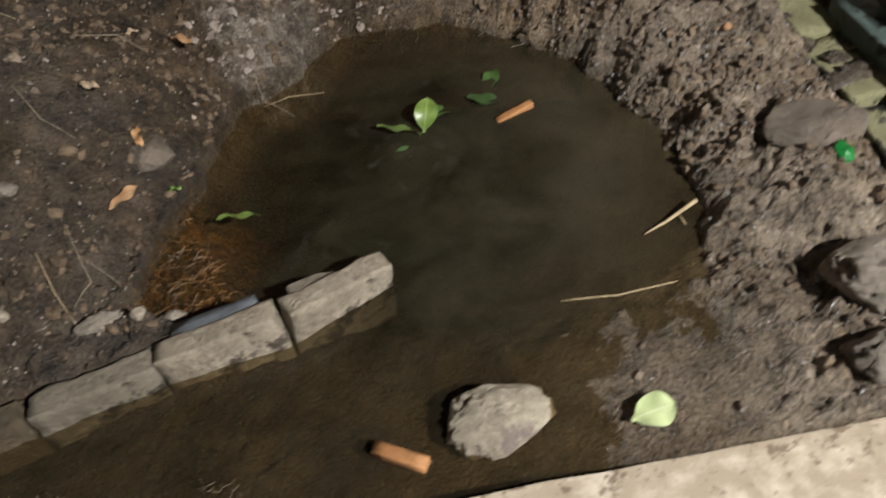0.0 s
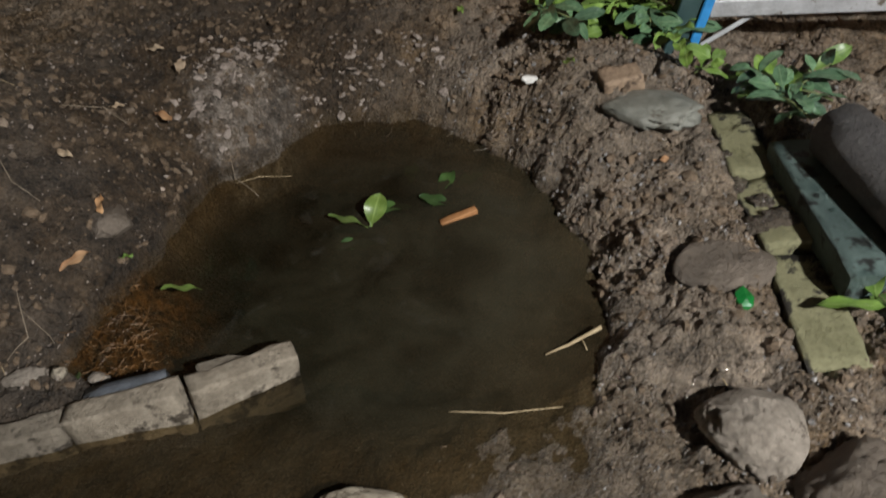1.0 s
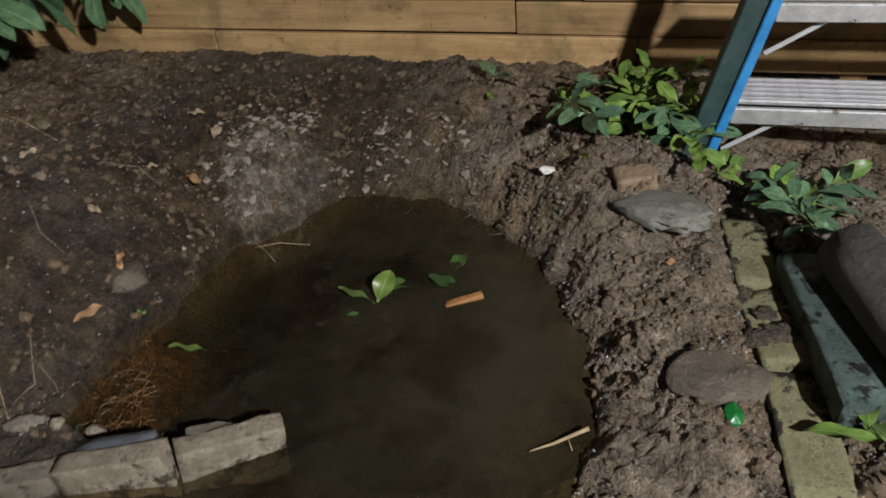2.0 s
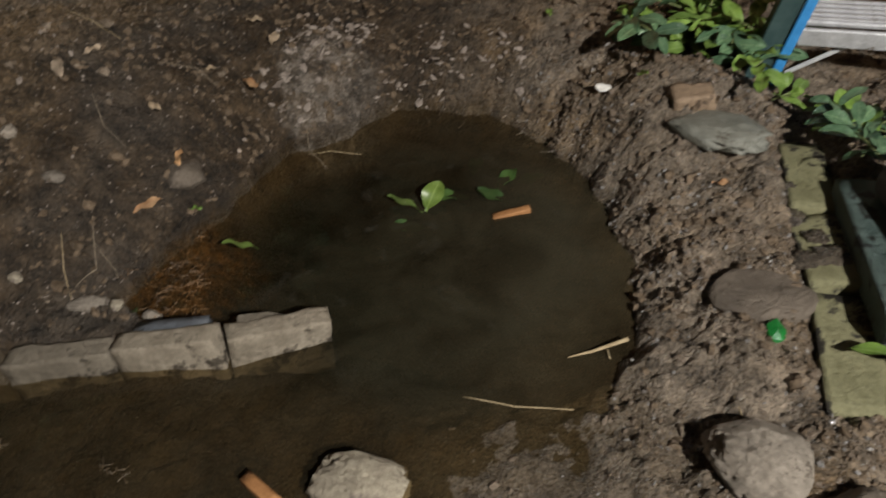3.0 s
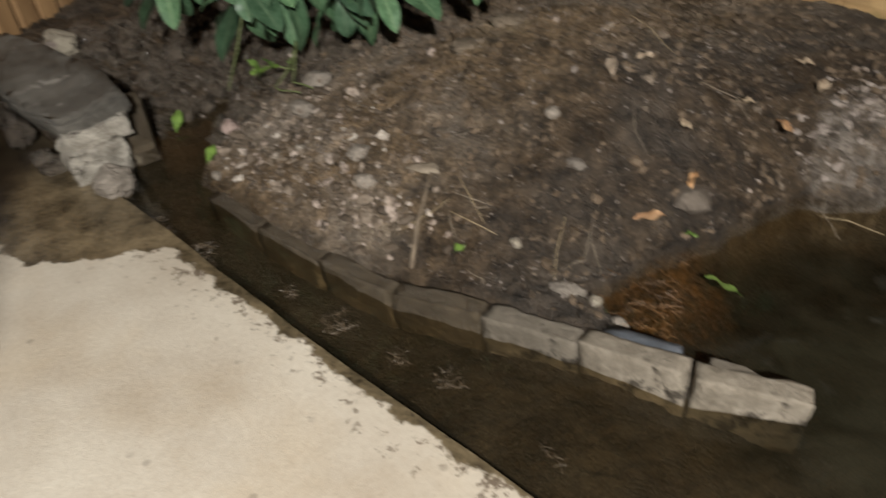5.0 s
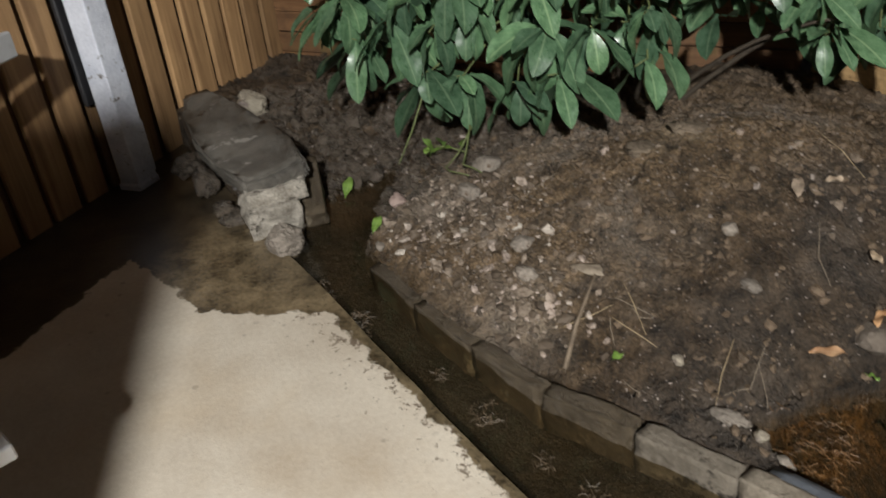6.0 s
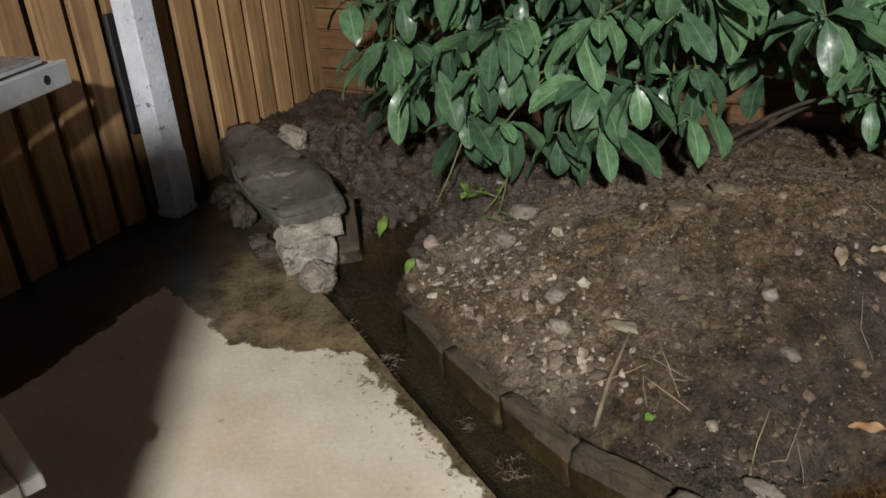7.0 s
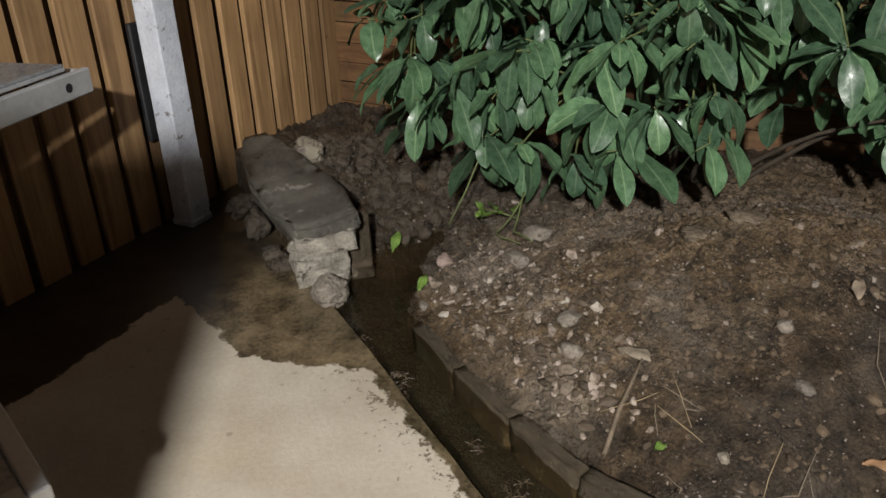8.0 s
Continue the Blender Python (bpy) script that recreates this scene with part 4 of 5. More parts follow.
stone(-0.615, 1.009, 0.014, 0.013, 0.012, 61, STONE_TAN, "small yellowish pebble on the soil", 0, sink=0.25)
stone(-1.55, 0.685, 0.02, 0.016, 0.014, 67, STONE_PALE, "small pale stone at the corner of the mound", 0, sink=0.2)
stone(-1.02, 0.88, 0.03, 0.02, 0.02, 71, STONE_PALE, "pale upright stone chip on the mound", 40, sink=0.2)
stone(-1.12, 0.93, 0.034, 0.022, 0.018, 73, STONE_PALE, "pale broken stone chip on the mound", 80, sink=0.25)
stone(-1.1, 1.42, 0.055, 0.042, 0.016, 79, CLAY, "flat lump of pale dry clay", 15, sink=0.35, name="clay_lump", sub=4, lump=0.35)
stone(-1.13, 1.32, 0.07, 0.045, 0.012, 83, CLAY, "low crumbling patch of pale clay", 50, sink=0.4, name="clay_lump", sub=4, lump=0.4)
stone(-0.45, 1.385, 0.055, 0.05, 0.03, 97, STONE_MUD, "rounded grey lump of mud above the water", 0, sink=0.45, name="clay_lump", sub=4)
stone(-0.47, 1.02, 0.045, 0.02, 0.015, 101, STONE_PALE, "long pale stone chip behind the bricks", 20, sink=0.2)
stone(-0.39, 1.02, 0.016, 0.014, 0.013, 103, STONE_TAN, "small yellowish pebble on the soil", 0, sink=0.2)
stone(-0.36, 1.06, 0.02, 0.016, 0.014, 107, STONE_PALE, "small pale pebble on the soil", 0, sink=0.2)
thing("brick_fragment", rough_up(box_bm(0.085, 0.055, 0.05, cuts=6), 0.006, 22, 33), BRICKBIT, pose(0.625, 1.785, soil_z(0.625, 1.785) + 0.012, 8, -4, 14), "broken corner of a tan brick in the mud", "brick")


# ---- painted kerb, green slab, concrete log, timber on the right ----
def build_yellow_kerb():
    kerb = empty("painted_kerb", pose(0, 0, 0), "row of flat slabs with worn yellow-green lichen and paint", "kerb")
    ends = [(0.86, 1.8), (0.888, 1.57), (0.925, 1.36), (0.962, 1.105)]
    for k, (a, b) in enumerate(zip(ends, ends[1:])):
        d = Vector((a[0] - b[0], a[1] - b[1]))
        bm = rough_up(box_bm(d.length - 0.006, 0.088 + 0.006 * k, 0.07, cuts=9), 0.0035, 22, k + 40)
        ob = part("slab", bm, YELLOW, kerb)
        z = (0.074, 0.066, 0.044)[k]
        ob.matrix_world = pose((a[0] + b[0]) / 2, (a[1] + b[1]) / 2, z, [2, -3, 1][k], [-1, 2, -3][k], math.degrees(math.atan2(d.y, d.x)) + [0, 2, -2][k])


build_yellow_kerb()
for k, (x, y, r) in enumerate(((0.925, 1.44, 0.042), (0.838, 1.63, 0.04), (0.846, 1.54, 0.03), (0.893, 1.49, 0.025), (0.87, 1.42, 0.03))):
    stone(x, y, r, r * 0.8, 0.012, 311 + k, MUD_BLACK, "flat splat of black wet mud on the painted kerb", k * 50, sink=0.5, name="mud_splat", z=0.1, sub=4, lump=0.6, tilt=4)
thing("green_slab", rough_up(box_bm(0.4, 0.098, 0.06, cuts=7), 0.002, 14, 8), GREEN_STONE, pose(1.0, 1.44, 0.115, 3, 1, 99.5), "dark green mottled stone slab lying beside the painted kerb", "slab")
log_bm = rough_up(tube_bm([(0, 0, 0), (0.006, 0, 0), (0.1, 0, 0.002), (0.22, 0, 0), (0.33, 0, 0.001), (0.42, 0, 0), (0.426, 0, 0)], [0.056, 0.063, 0.064, 0.065, 0.064, 0.063, 0.058], 40), 0.004, 40, 5)
thing("concrete_log", log_bm, DARK_CONC, pose(1.035, 1.6, 0.19, 0, 0, -72), "rough dark grey concrete log resting on the green slab", "log")
thing("timber_beam", rough_up(box_bm(0.8, 0.06, 0.05, bev=0.004), 0.001, 8, 3), YELLOW_WOOD, pose(1.49, 1.9, 0.1, 0, 0, 13), "weathered greenish timber beam lying on the soil", "beam", smooth=False)
thing("glass_shard", stone_bm(0.02, 0.026, 0.008, 5, 1, 0.2), GREEN_GLASS, pose(0.826, 1.232, soil_z(0.826, 1.232) + 0.008, 20, 0, 20), "shard of bright green bottle glass in the mud", "glass", smooth=False)
thing("paper_scrap", rough_up(box_bm(0.036, 0.022, 0.002, cuts=4), 0.008, 50, 3), WHITE_BIT, pose(0.425, 1.86, soil_z(0.425, 1.86) + 0.012, 20, 10, 30), "small torn white scrap on the mud", "scrap")


# ---- rubble and slab by the fence corner ----
slab_outline = [(-0.52, -0.13), (-0.3, -0.16), (0.06, -0.17), (0.3, -0.13), (0.5, -0.085), (0.515, 0.02), (0.5, 0.125), (0.3, 0.125), (0.07, 0.09), (-0.1, 0.06), (-0.5, -0.02)]
slab_bm = prism_bm(slab_outline, -0.035, 0.03, 0.012)
bmesh.ops.triangulate(slab_bm, faces=slab_bm.faces[:])
bmesh.ops.subdivide_edges(slab_bm, edges=slab_bm.edges[:], cuts=4, use_grid_fill=True)
thing("stone_slab", rough_up(slab_bm, 0.008, 11, 4), SLAB, pose(-2.38, 0.475, 0.195, 9, 1, -1), "long wet grey stone slab bridging rubble by the fence", "slab")
thing("brick", rough_up(box_bm(0.1, 0.19, 0.06, cuts=10), 0.007, 22, 61), BLOCK, pose(-1.9, 0.475, 0.148, 5, 6, -8), "broken pale brick under the end of the slab", "brick")
thing("rubble_block", rough_up(rough_up(box_bm(0.13, 0.16, 0.16, cuts=14), 0.02, 9, 61), 0.009, 34, 67), BLOCK, pose(-1.9, 0.455, 0.055, 2, 10, -6), "rough lump of old white-crusted masonry", "block")
stone(-1.745, 0.445, 0.062, 0.058, 0.05, 113, STONE_MUD_PALE, "round muddy stone at the edge of the patio", 0, z=0.012, sink=0.2, name="boulder", sub=5, lump=0.2)
thing("standing_brick", rough_up(box_bm(0.235, 0.07, 0.07, cuts=8), 0.005, 16, 71), BRICK_MUDDY, pose(-1.955, 0.603, 0.08, 4, 27, -13), "worn brick leaning in the dark mud", "brick")
stone(-2.72, 0.6, 0.075, 0.06, 0.05, 127, STONE_TAN, "pale boulder at the foot of the board fence", 0, sink=0.1, name="boulder", sub=5)
for k, (x, y, r) in enumerate(((-2.3, 0.3, 0.06), (-2.1, 0.33, 0.05), (-2.02, 0.34, 0.05), (-2.45, 0.27, 0.06), (-2.25, 0.45, 0.08), (-2.08, 0.47, 0.08), (-2.5, 0.42, 0.08), (-2.45, 0.62, 0.07), (-2.28, 0.7, 0.05), (-2.6, 0.7, 0.05), (-2.2, 0.6, 0.05))):
    stone(x, y, r, r * 0.8, r * 0.75, 131 + k, MUD_BLACK, "muddy rubble lump under the slab", k * 40, sink=0.3, name="rubble_lump", lump=0.5, z=max(0.0, soil_z(x, y)))


# ---- loose gravel and clods ----
def scatter(name, count, area, size, material, seed, label, flat=0.7, keep=None, kind_name="gravel"):
    """Many small stones as one joined object, each a bent polyhedron."""
    rnd = random.Random(seed)
    bm = bmesh.new()
    bmesh.ops.create_icosphere(bm, subdivisions=1, radius=1)
    base_v = np.array([v.co[:] for v in bm.verts])
    base_f = [[v.index for v in f.verts] for f in bm.faces]
    bm.free()
    verts, faces, n = [], [], 0
    tries = 0
    while n < count and tries < count * 20:
        tries += 1
        x, y = rnd.uniform(area[0], area[1]), rnd.uniform(area[2], area[3])
        if keep and rnd.random() > keep(x, y):
            continue
        z = soil_z(x, y)
        if z < 0.004:
            continue
        s = size[0] * (size[1] / size[0]) ** (rnd.random() ** 2.2)
        rot = np.array(Euler((rnd.uniform(-0.6, 0.6), rnd.uniform(-0.6, 0.6), rnd.uniform(0, 6.3))).to_matrix())
        shape = np.array([rnd.uniform(0.7, 1.3), rnd.uniform(0.6, 1.0), flat * rnd.uniform(0.6, 1.1)]) * s
        jit = 1 + np.array([[rnd.uniform(-0.32, 0.3)] for _ in range(len(base_v))])
        chip = base_v * jit
        for _ in range(5):
            d = np.array([rnd.gauss(0, 1), rnd.gauss(0, 1), rnd.gauss(0, 0.8)])
            d /= np.linalg.norm(d)
            chip = chip - np.outer(np.maximum(chip @ d - rnd.uniform(0.42, 0.75), 0), d)
        v = (chip * 1.12 * shape) @ rot.T + np.array([x, y, z + s * flat * 0.12])
        verts.append(v)
        faces += [[k + n * len(base_v) for k in f] for f in base_f]
        n += 1
    me = bpy.data.meshes.new(name)
    me.from_pydata(np.concatenate(verts).tolist(), [], faces)
    me.materials.append(material)
    return tagged(new(name, me), label, kind_name, kind="stuff")


def on_mound(x, y):
    if y < np.interp(x, KERB_X, KERB_Y) + 0.03 or y > 2.4:
        return 0.0
    left = math.exp(-((x + 1.35) / 0.35) ** 2 - ((y - 0.85) / 0.22) ** 2)
    return 0.007 + 0.95 * left + 0.03 * math.exp(-((x + 0.8) / 0.4) ** 2)


def on_banks(x, y):
    if y < patio_edge(x) + 0.02 or y > 2.42:
        return 0.0
    if 1.1 < y < 1.82 and abs((x - 0.912) + 0.15 * (y - 1.45)) < 0.055:
        return 0.04
    if y < 1.0 and x < 0.74:
        return 0.06
    n = noise.noise(Vector((x * 4, y * 4, 0)))
    return max(0.05, 0.5 + 0.8 * n)


scatter("gravel", 1150, (-1.8, -0.3, 0.6, 1.7), (0.003, 0.022), GRAVEL, 3, "scattered pale gravel and stone chips on the mound", keep=on_mound)
scatter("stone_chips", 150, (-1.2, -0.75, 0.74, 0.98), (0.006, 0.026), GRAVEL, 33, "heap of pale broken stone and mortar chips", 0.7, keep=lambda x, y: math.exp(-((x + 0.97) / 0.11) ** 2 - ((y - 0.85) / 0.06) ** 2) if y > np.interp(x, KERB_X, KERB_Y) + 0.015 else 0.0)
scatter("fine_grit", 2600, (-1.7, -0.25, 0.62, 2.0), (0.0014, 0.0045), CLAY_FLAKE, 51, "fine pale grit strewn over the mound", 0.8, keep=lambda x, y: 0.35 + 0.65 * on_mound(x, y) if y > np.interp(x, KERB_X, KERB_Y) + 0.02 else 0.0)
scatter("clods", 5200, (-1.8, 1.35, 0.6, 2.4), (0.004, 0.017), CLOD, 5, "crumbly wet clods of dark soil", 0.8, keep=on_banks, kind_name="soil")
scatter("wet_clods", 4600, (0.3, 1.15, 0.75, 2.3), (0.0025, 0.012), CLOD_WET, 25, "glistening wet clods of grey-brown mud on the bank", 0.85, keep=lambda x, y: on_banks(x, y) * (1.0 if x > 0.5 or y > 1.75 or y < 1.1 else 0.5), kind_name="soil")
scatter("clay_flakes", 150, (-1.3, -0.25, 1.0, 2.3), (0.004, 0.014), CLAY_FLAKE, 15, "pale dry flakes of clay and leaf on the soil", 0.3, keep=lambda x, y: 1.0 if y > np.interp(x, KERB_X, KERB_Y) + 0.03 else 0.0)
scatter("clay_flakes", 380, (-0.5, 0.2, 1.66, 2.15), (0.004, 0.021), CLAY_FLAKE, 19, "pale crumbs of grey clay above the far shore", 0.4, keep=lambda x, y: max(0.0, 0.3 + 1.5 * noise.noise(Vector((x * 7, y * 7, 2)))))
scatter("corner_clods", 2200, (-2.9, -1.66, 0.5, 1.3), (0.006, 0.05), MUD_BLACK, 29, "lumpy clods of dark wet soil between slab and laurel", 0.8, keep=lambda x, y: 1.0 if y > 0.62 + 0.06 * (x + 1.7) else 0.0, kind_name="soil")
# pale bits stand for debris and for wet highlights on the corner mud
scatter("corner_glint_grit", 520, (-2.8, -1.68, 0.5, 1.3), (0.003, 0.013), CLAY_FLAKE, 41, "pale crumbs and splinters, some standing for wet glints, in the black mud", 0.5, keep=lambda x, y: 1.0 if y > 0.62 + 0.06 * (x + 1.7) else 0.0)
scatter("bank_grit", 1800, (0.2, 1.1, 0.7, 2.1), (0.002, 0.007), GRAVEL_GREY, 9, "wet grey grit and slag on the muddy bank", 0.8, keep=on_banks)


# ---- laurel ----
LEAF_MESHES = [mesh_of("leaf", leaf_bm(0.215 * f, 0.084 * w, k, dr, fo), LAUREL) for k, (f, w, dr, fo) in enumerate(((1, 1, 0.5, 0.22), (0.85, 1, 0.8, 0.3), (1.1, 1.05, 0.35, 0.15), (0.7, 0.95, 0.6, 0.25), (0.95, 1.1, 1.0, 0.2), (0.6, 0.9, 0.4, 0.3)))]
LIGHT_MESHES = [mesh_of("young_leaf", leaf_bm(0.11 * f, 0.042, k + 20, dr, 0.25), LAUREL_LIGHT) for k, (f, dr) in enumerate(((1, 0.4), (0.75, 0.9), (1.15, 0.2), (0.6, 0.5)))]


def leaf_pose(p, direction, spin, scale=1.0):
    d = Vector(direction).normalized()
    side = Vector((0, 0, 1)).cross(d)
    side = side.normalized() if side.length > 1e-3 else Vector((0, 1, 0))
    upv = d.cross(side)
    m = Matrix((d, side, upv)).transposed().to_4x4()
    return Matrix.Translation(p) @ m @ Matrix.Rotation(spin, 4, "X") @ Matrix.Scale(scale, 4)


def build_laurel():
    rnd = random.Random(12)
    bush = empty("laurel_bush", pose(-1.75, 1.75, 0.2), "large laurel bush with glossy dark green drooping leaves", "bush")
    root = Vector((-1.85, 1.75, 0.15))
    a, b = Vector((-2.42, 0.86, 0)), Vector((-0.75, 2.3, 0))
    along = (b - a).normalized()
    out = Vector((along.y, -along.x, 0))
    tips = []
    low_u, low_z = [0, 0.1, 0.22, 0.38, 0.52, 0.57, 0.61, 0.66, 0.72, 1], [0.66, 0.56, 0.4, 0.43, 0.43, 0.54, 0.66, 0.5, 0.45, 0.44]

    def shoot_tip(u, h, depth):
        low = float(np.interp(u, low_u, low_z))
        bulge = 0.12 + 0.3 * math.sin(math.pi * min(1, 0.12 + u * 0.85)) * (0.55 + 0.45 * math.sin(math.pi * min(1, 0.25 + h * 0.6))) - 0.45 * max(0, u - 0.55) - 0.18 * (u > 0.57)
        return a.lerp(b, u) + out * (bulge - depth) + Vector((0, 0, low + (1.3 - low) * h))

    # shoots in loose rows over the outside of the bush, then some behind them
    for row in range(6):
        for k in range(13):
            u = (k + 0.5 * (row % 2) + rnd.uniform(-0.3, 0.3)) / 13
            if 0.02 < u < 1 and not (u > 0.6 and (k + row) % 5 > 2):
                tips.append(shoot_tip(u, (row + rnd.uniform(-0.25, 0.25)) / 6 + 0.03, rnd.uniform(0, 0.06)))
    for k in range(75):
        tips.append(shoot_tip(rnd.uniform(0.05, 0.75), rnd.uniform(0.1, 1.0), rnd.uniform(0.1, 0.32)))
    far_bm = []
    made = 0
    stems = []
    for k, tip in enumerate(tips):
        axis = (out * rnd.uniform(0.6, 1.0) + along * rnd.uniform(-0.5, 0.5) + Vector((0, 0, rnd.uniform(-0.3, 0.35)))).normalized()
        e1 = axis.cross(Vector((0, 0, 1))).normalized()
        e2 = e1.cross(axis)
        count = rnd.randint(6, 9)
        droop = rnd.uniform(0.55, 1.15)
        grow = rnd.uniform(0.82, 1.12)
        for i in range(count):
            t = i / count
            around = 2.4 * i + rnd.uniform(-0.35, 0.35)
            rad = e1 * math.cos(around) + e2 * math.sin(around) * 0.75
            d = rad + axis * (0.15 + 0.45 * t) + Vector((0, 0, -droop * rnd.uniform(0.75, 1.25)))
            base = tip - axis * (0.11 * (1 - t)) + rad * 0.006
            m = leaf_pose(base, d, rnd.uniform(-0.4, 0.4), grow * rnd.uniform(0.75, 1.1) * (1.0 - 0.25 * t))
            mesh = LEAF_MESHES[rnd.randrange(6)]
            if made < 300:
                ob = new("leaf", mesh)
                ob.parent = bush
                ob.matrix_world = m
                made += 1
            else:
                far_bm.append((mesh, m))
        stems.append((tip, axis))
    # the leaves further in, joined
    for k in range(440):
        u, h = (rnd.uniform(0.06, 1.0) if k < 280 else rnd.uniform(0.56, 1.0)), rnd.random()
        p = a.lerp(b, u) + out * rnd.uniform(-0.45, 0.05) + Vector((0, 0, (0.48 if u < 0.55 else 0.46) + 0.75 * h)) - out * (0.12 if u > 0.55 else 0.0)
        far_bm.append((LEAF_MESHES[rnd.randrange(6)], leaf_pose(p, (rnd.uniform(-1, 1), rnd.uniform(-1, 1), rnd.uniform(-1, 0.2)), rnd.uniform(-0.6, 0.6), rnd.uniform(0.7, 1.1))))
    verts, faces, uvs, count = [], [], [], 0
    for mesh, m in far_bm:
        verts += [m @ v.co for v in mesh.vertices]
        faces += [[i + count for i in f.vertices] for f in mesh.polygons]
        uvs += [tuple(d.uv) for d in mesh.uv_layers[0].data]
        count += len(mesh.vertices)
    me = bpy.data.meshes.new("inner_leaves")
    me.from_pydata(verts, [], faces)
    layer = me.uv_layers.new(name="UVMap")
    for d, c in zip(layer.data, uvs):
        d.uv = c
    me.polygons.foreach_set("use_smooth", [True] * len(me.polygons))
    me.materials.append(LAUREL)
    inner = part("inner_leaves", me, LAUREL, bush)
    inner.matrix_world = Matrix()
    tagged(inner, kind="stuff")
    # branches: a few limbs from the root, side stems to the tips
    limbs = []
    for k in range(7):
        u = (k + 0.5) / 7
        end = a.lerp(b, u) + out * 0.05 + Vector((0, 0, 0.75 + 0.2 * math.sin(k * 2.1)))
        mid = root.lerp(end, 0.5) + Vector((0, 0, 0.12))
        pts = [root + along * (u - 0.5) * 0.25 - Vector((0, 0, 0.1)), mid, end]
        line = [pts[0].lerp(pts[1], t).lerp(pts[1].lerp(pts[2], t), t) for t in [i / 8 for i in range(9)]]
        limbs.append(line)
        part("branch", tube_bm(line, [0.011 - 0.0009 * i for i in range(9)], 8), BARK, bush).matrix_world = Matrix()
    for tip, axis in stems:
        start = min((q for line in limbs for q in line[3:]), key=lambda q: (q - tip).length)
        mid = start.lerp(tip - axis * 0.08, 0.6) + Vector((0, 0, 0.03))
        part("stem", tube_bm([start, mid, tip - axis * 0.05, tip], [0.005, 0.004, 0.003, 0.002], 5), STEM, bush).matrix_world = Matrix()


build_laurel()


def sprig(x, y, z, count, spread, seed, label, meshes, lift=0.4, heading=0.0, scale=1.0, name="laurel_clipping", arc=6.28):
    """A cut sprig lying on the ground: a stem with leaves."""
    rnd = random.Random(seed)
    s = empty(name, pose(x, y, z), label, "leaves")
    d = Vector((math.cos(heading), math.sin(heading), 0))
    part("stem", tube_bm([(0, 0, 0.004), tuple(d * spread * 0.5 + Vector((0, 0, 0.02))), tuple(d * spread + Vector((0, 0, 0.025)))], [0.003, 0.0025, 0.0015], 6), STEM, s)
    for k in range(count):
        t = k / max(1, count - 1)
        ang = heading + (k % 2 - 0.5) * 2 * rnd.uniform(0.3, 1.3) * (arc / 6.28)
        dr = Vector((math.cos(ang), math.sin(ang), rnd.uniform(-0.05, lift)))
        ob = new("leaf", meshes[rnd.randrange(len(meshes))])
        ob.parent = s
        ob.matrix_basis = leaf_pose(d * spread * t + Vector((0, 0, 0.012 + 0.012 * rnd.random())), dr, rnd.uniform(-0.7, 0.7), scale * rnd.uniform(0.75, 1.1))
    return s


# clippings behind the ladder and beside the log
clip = random.Random(77)
for k in range(24):
    x, y = (clip.gauss(0.6, 0.09), clip.gauss(2.13, 0.08)) if k < 17 else (clip.gauss(0.715, 0.025), clip.gauss(1.96, 0.04))
    light = k % 3 != 2
    sprig(x, y, soil_z(x, y) + 0.015 + 0.02 * (k % 4), clip.randint(6, 9), 0.09, 40 + k, "cut laurel sprig in a pile behind the ladder", LIGHT_MESHES if light else LEAF_MESHES, 0.55, clip.uniform(-3.1, 3.1), 0.85 if light else 0.42)
for k in range(9):
    x, y = clip.gauss(0.985, 0.03), clip.gauss(1.735, 0.035)
    light = k % 3 == 0
    sprig(x, y, soil_z(x, y) + 0.02 + 0.015 * (k % 3), clip.randint(4, 7), 0.08, 70 + k, "cut laurel sprig lying between the kerb and the log", LIGHT_MESHES if light else LEAF_MESHES, 0.6, clip.uniform(0.5, 4.2), 0.95 if light else 0.4)
sprig(0.79, 1.86, soil_z(0.79, 1.86) + 0.02, 5, 0.06, 90, "wilted pale green sprig at the foot of the ladder", LIGHT_MESHES, 0.5, 0.2, 0.7)
sprig(1.06, 1.18, 0.1, 3, 0.05, 91, "fresh light green sprig beside the green slab", LIGHT_MESHES, 0.4, 2.3, 1.0)
sprig(0.21, 2.24, soil_z(0.21, 2.24) + 0.01, 3, 0.03, 92, "small dark green leaves at the foot of the fence", LEAF_MESHES, 0.4, 1.0, 0.45)
sprig(-1.69, 1.05, soil_z(-1.69, 1.05) + 0.05, 4, 0.1, 93, "pale wilted sprig hanging below the laurel", LIGHT_MESHES, 0.1, -2.2, 0.8)


def single_leaf(x, y, z, heading, length, material, seed, label, name="leaf", tilt=0.0, droop=0.4, width=0.38, roll=0.0):
    bm = leaf_bm(length, length * width, seed, droop, 0.25)
    m = Matrix.Translation((x, y, z)) @ Matrix.Rotation(heading, 4, "Z") @ Matrix.Rotation(-tilt, 4, "Y") @ Matrix.Rotation(roll, 4, "X")
    return thing(name, bm, material, m, label, "leaf")


def ground_leaf(x, y, heading, length, material, seed, label, name, tilt=0.1, roll=0.0, lift=0.01):
    return single_leaf(x, y, soil_z(x, y) + lift, heading, length, material, seed, label, name, tilt, 0.35, 0.36, roll)


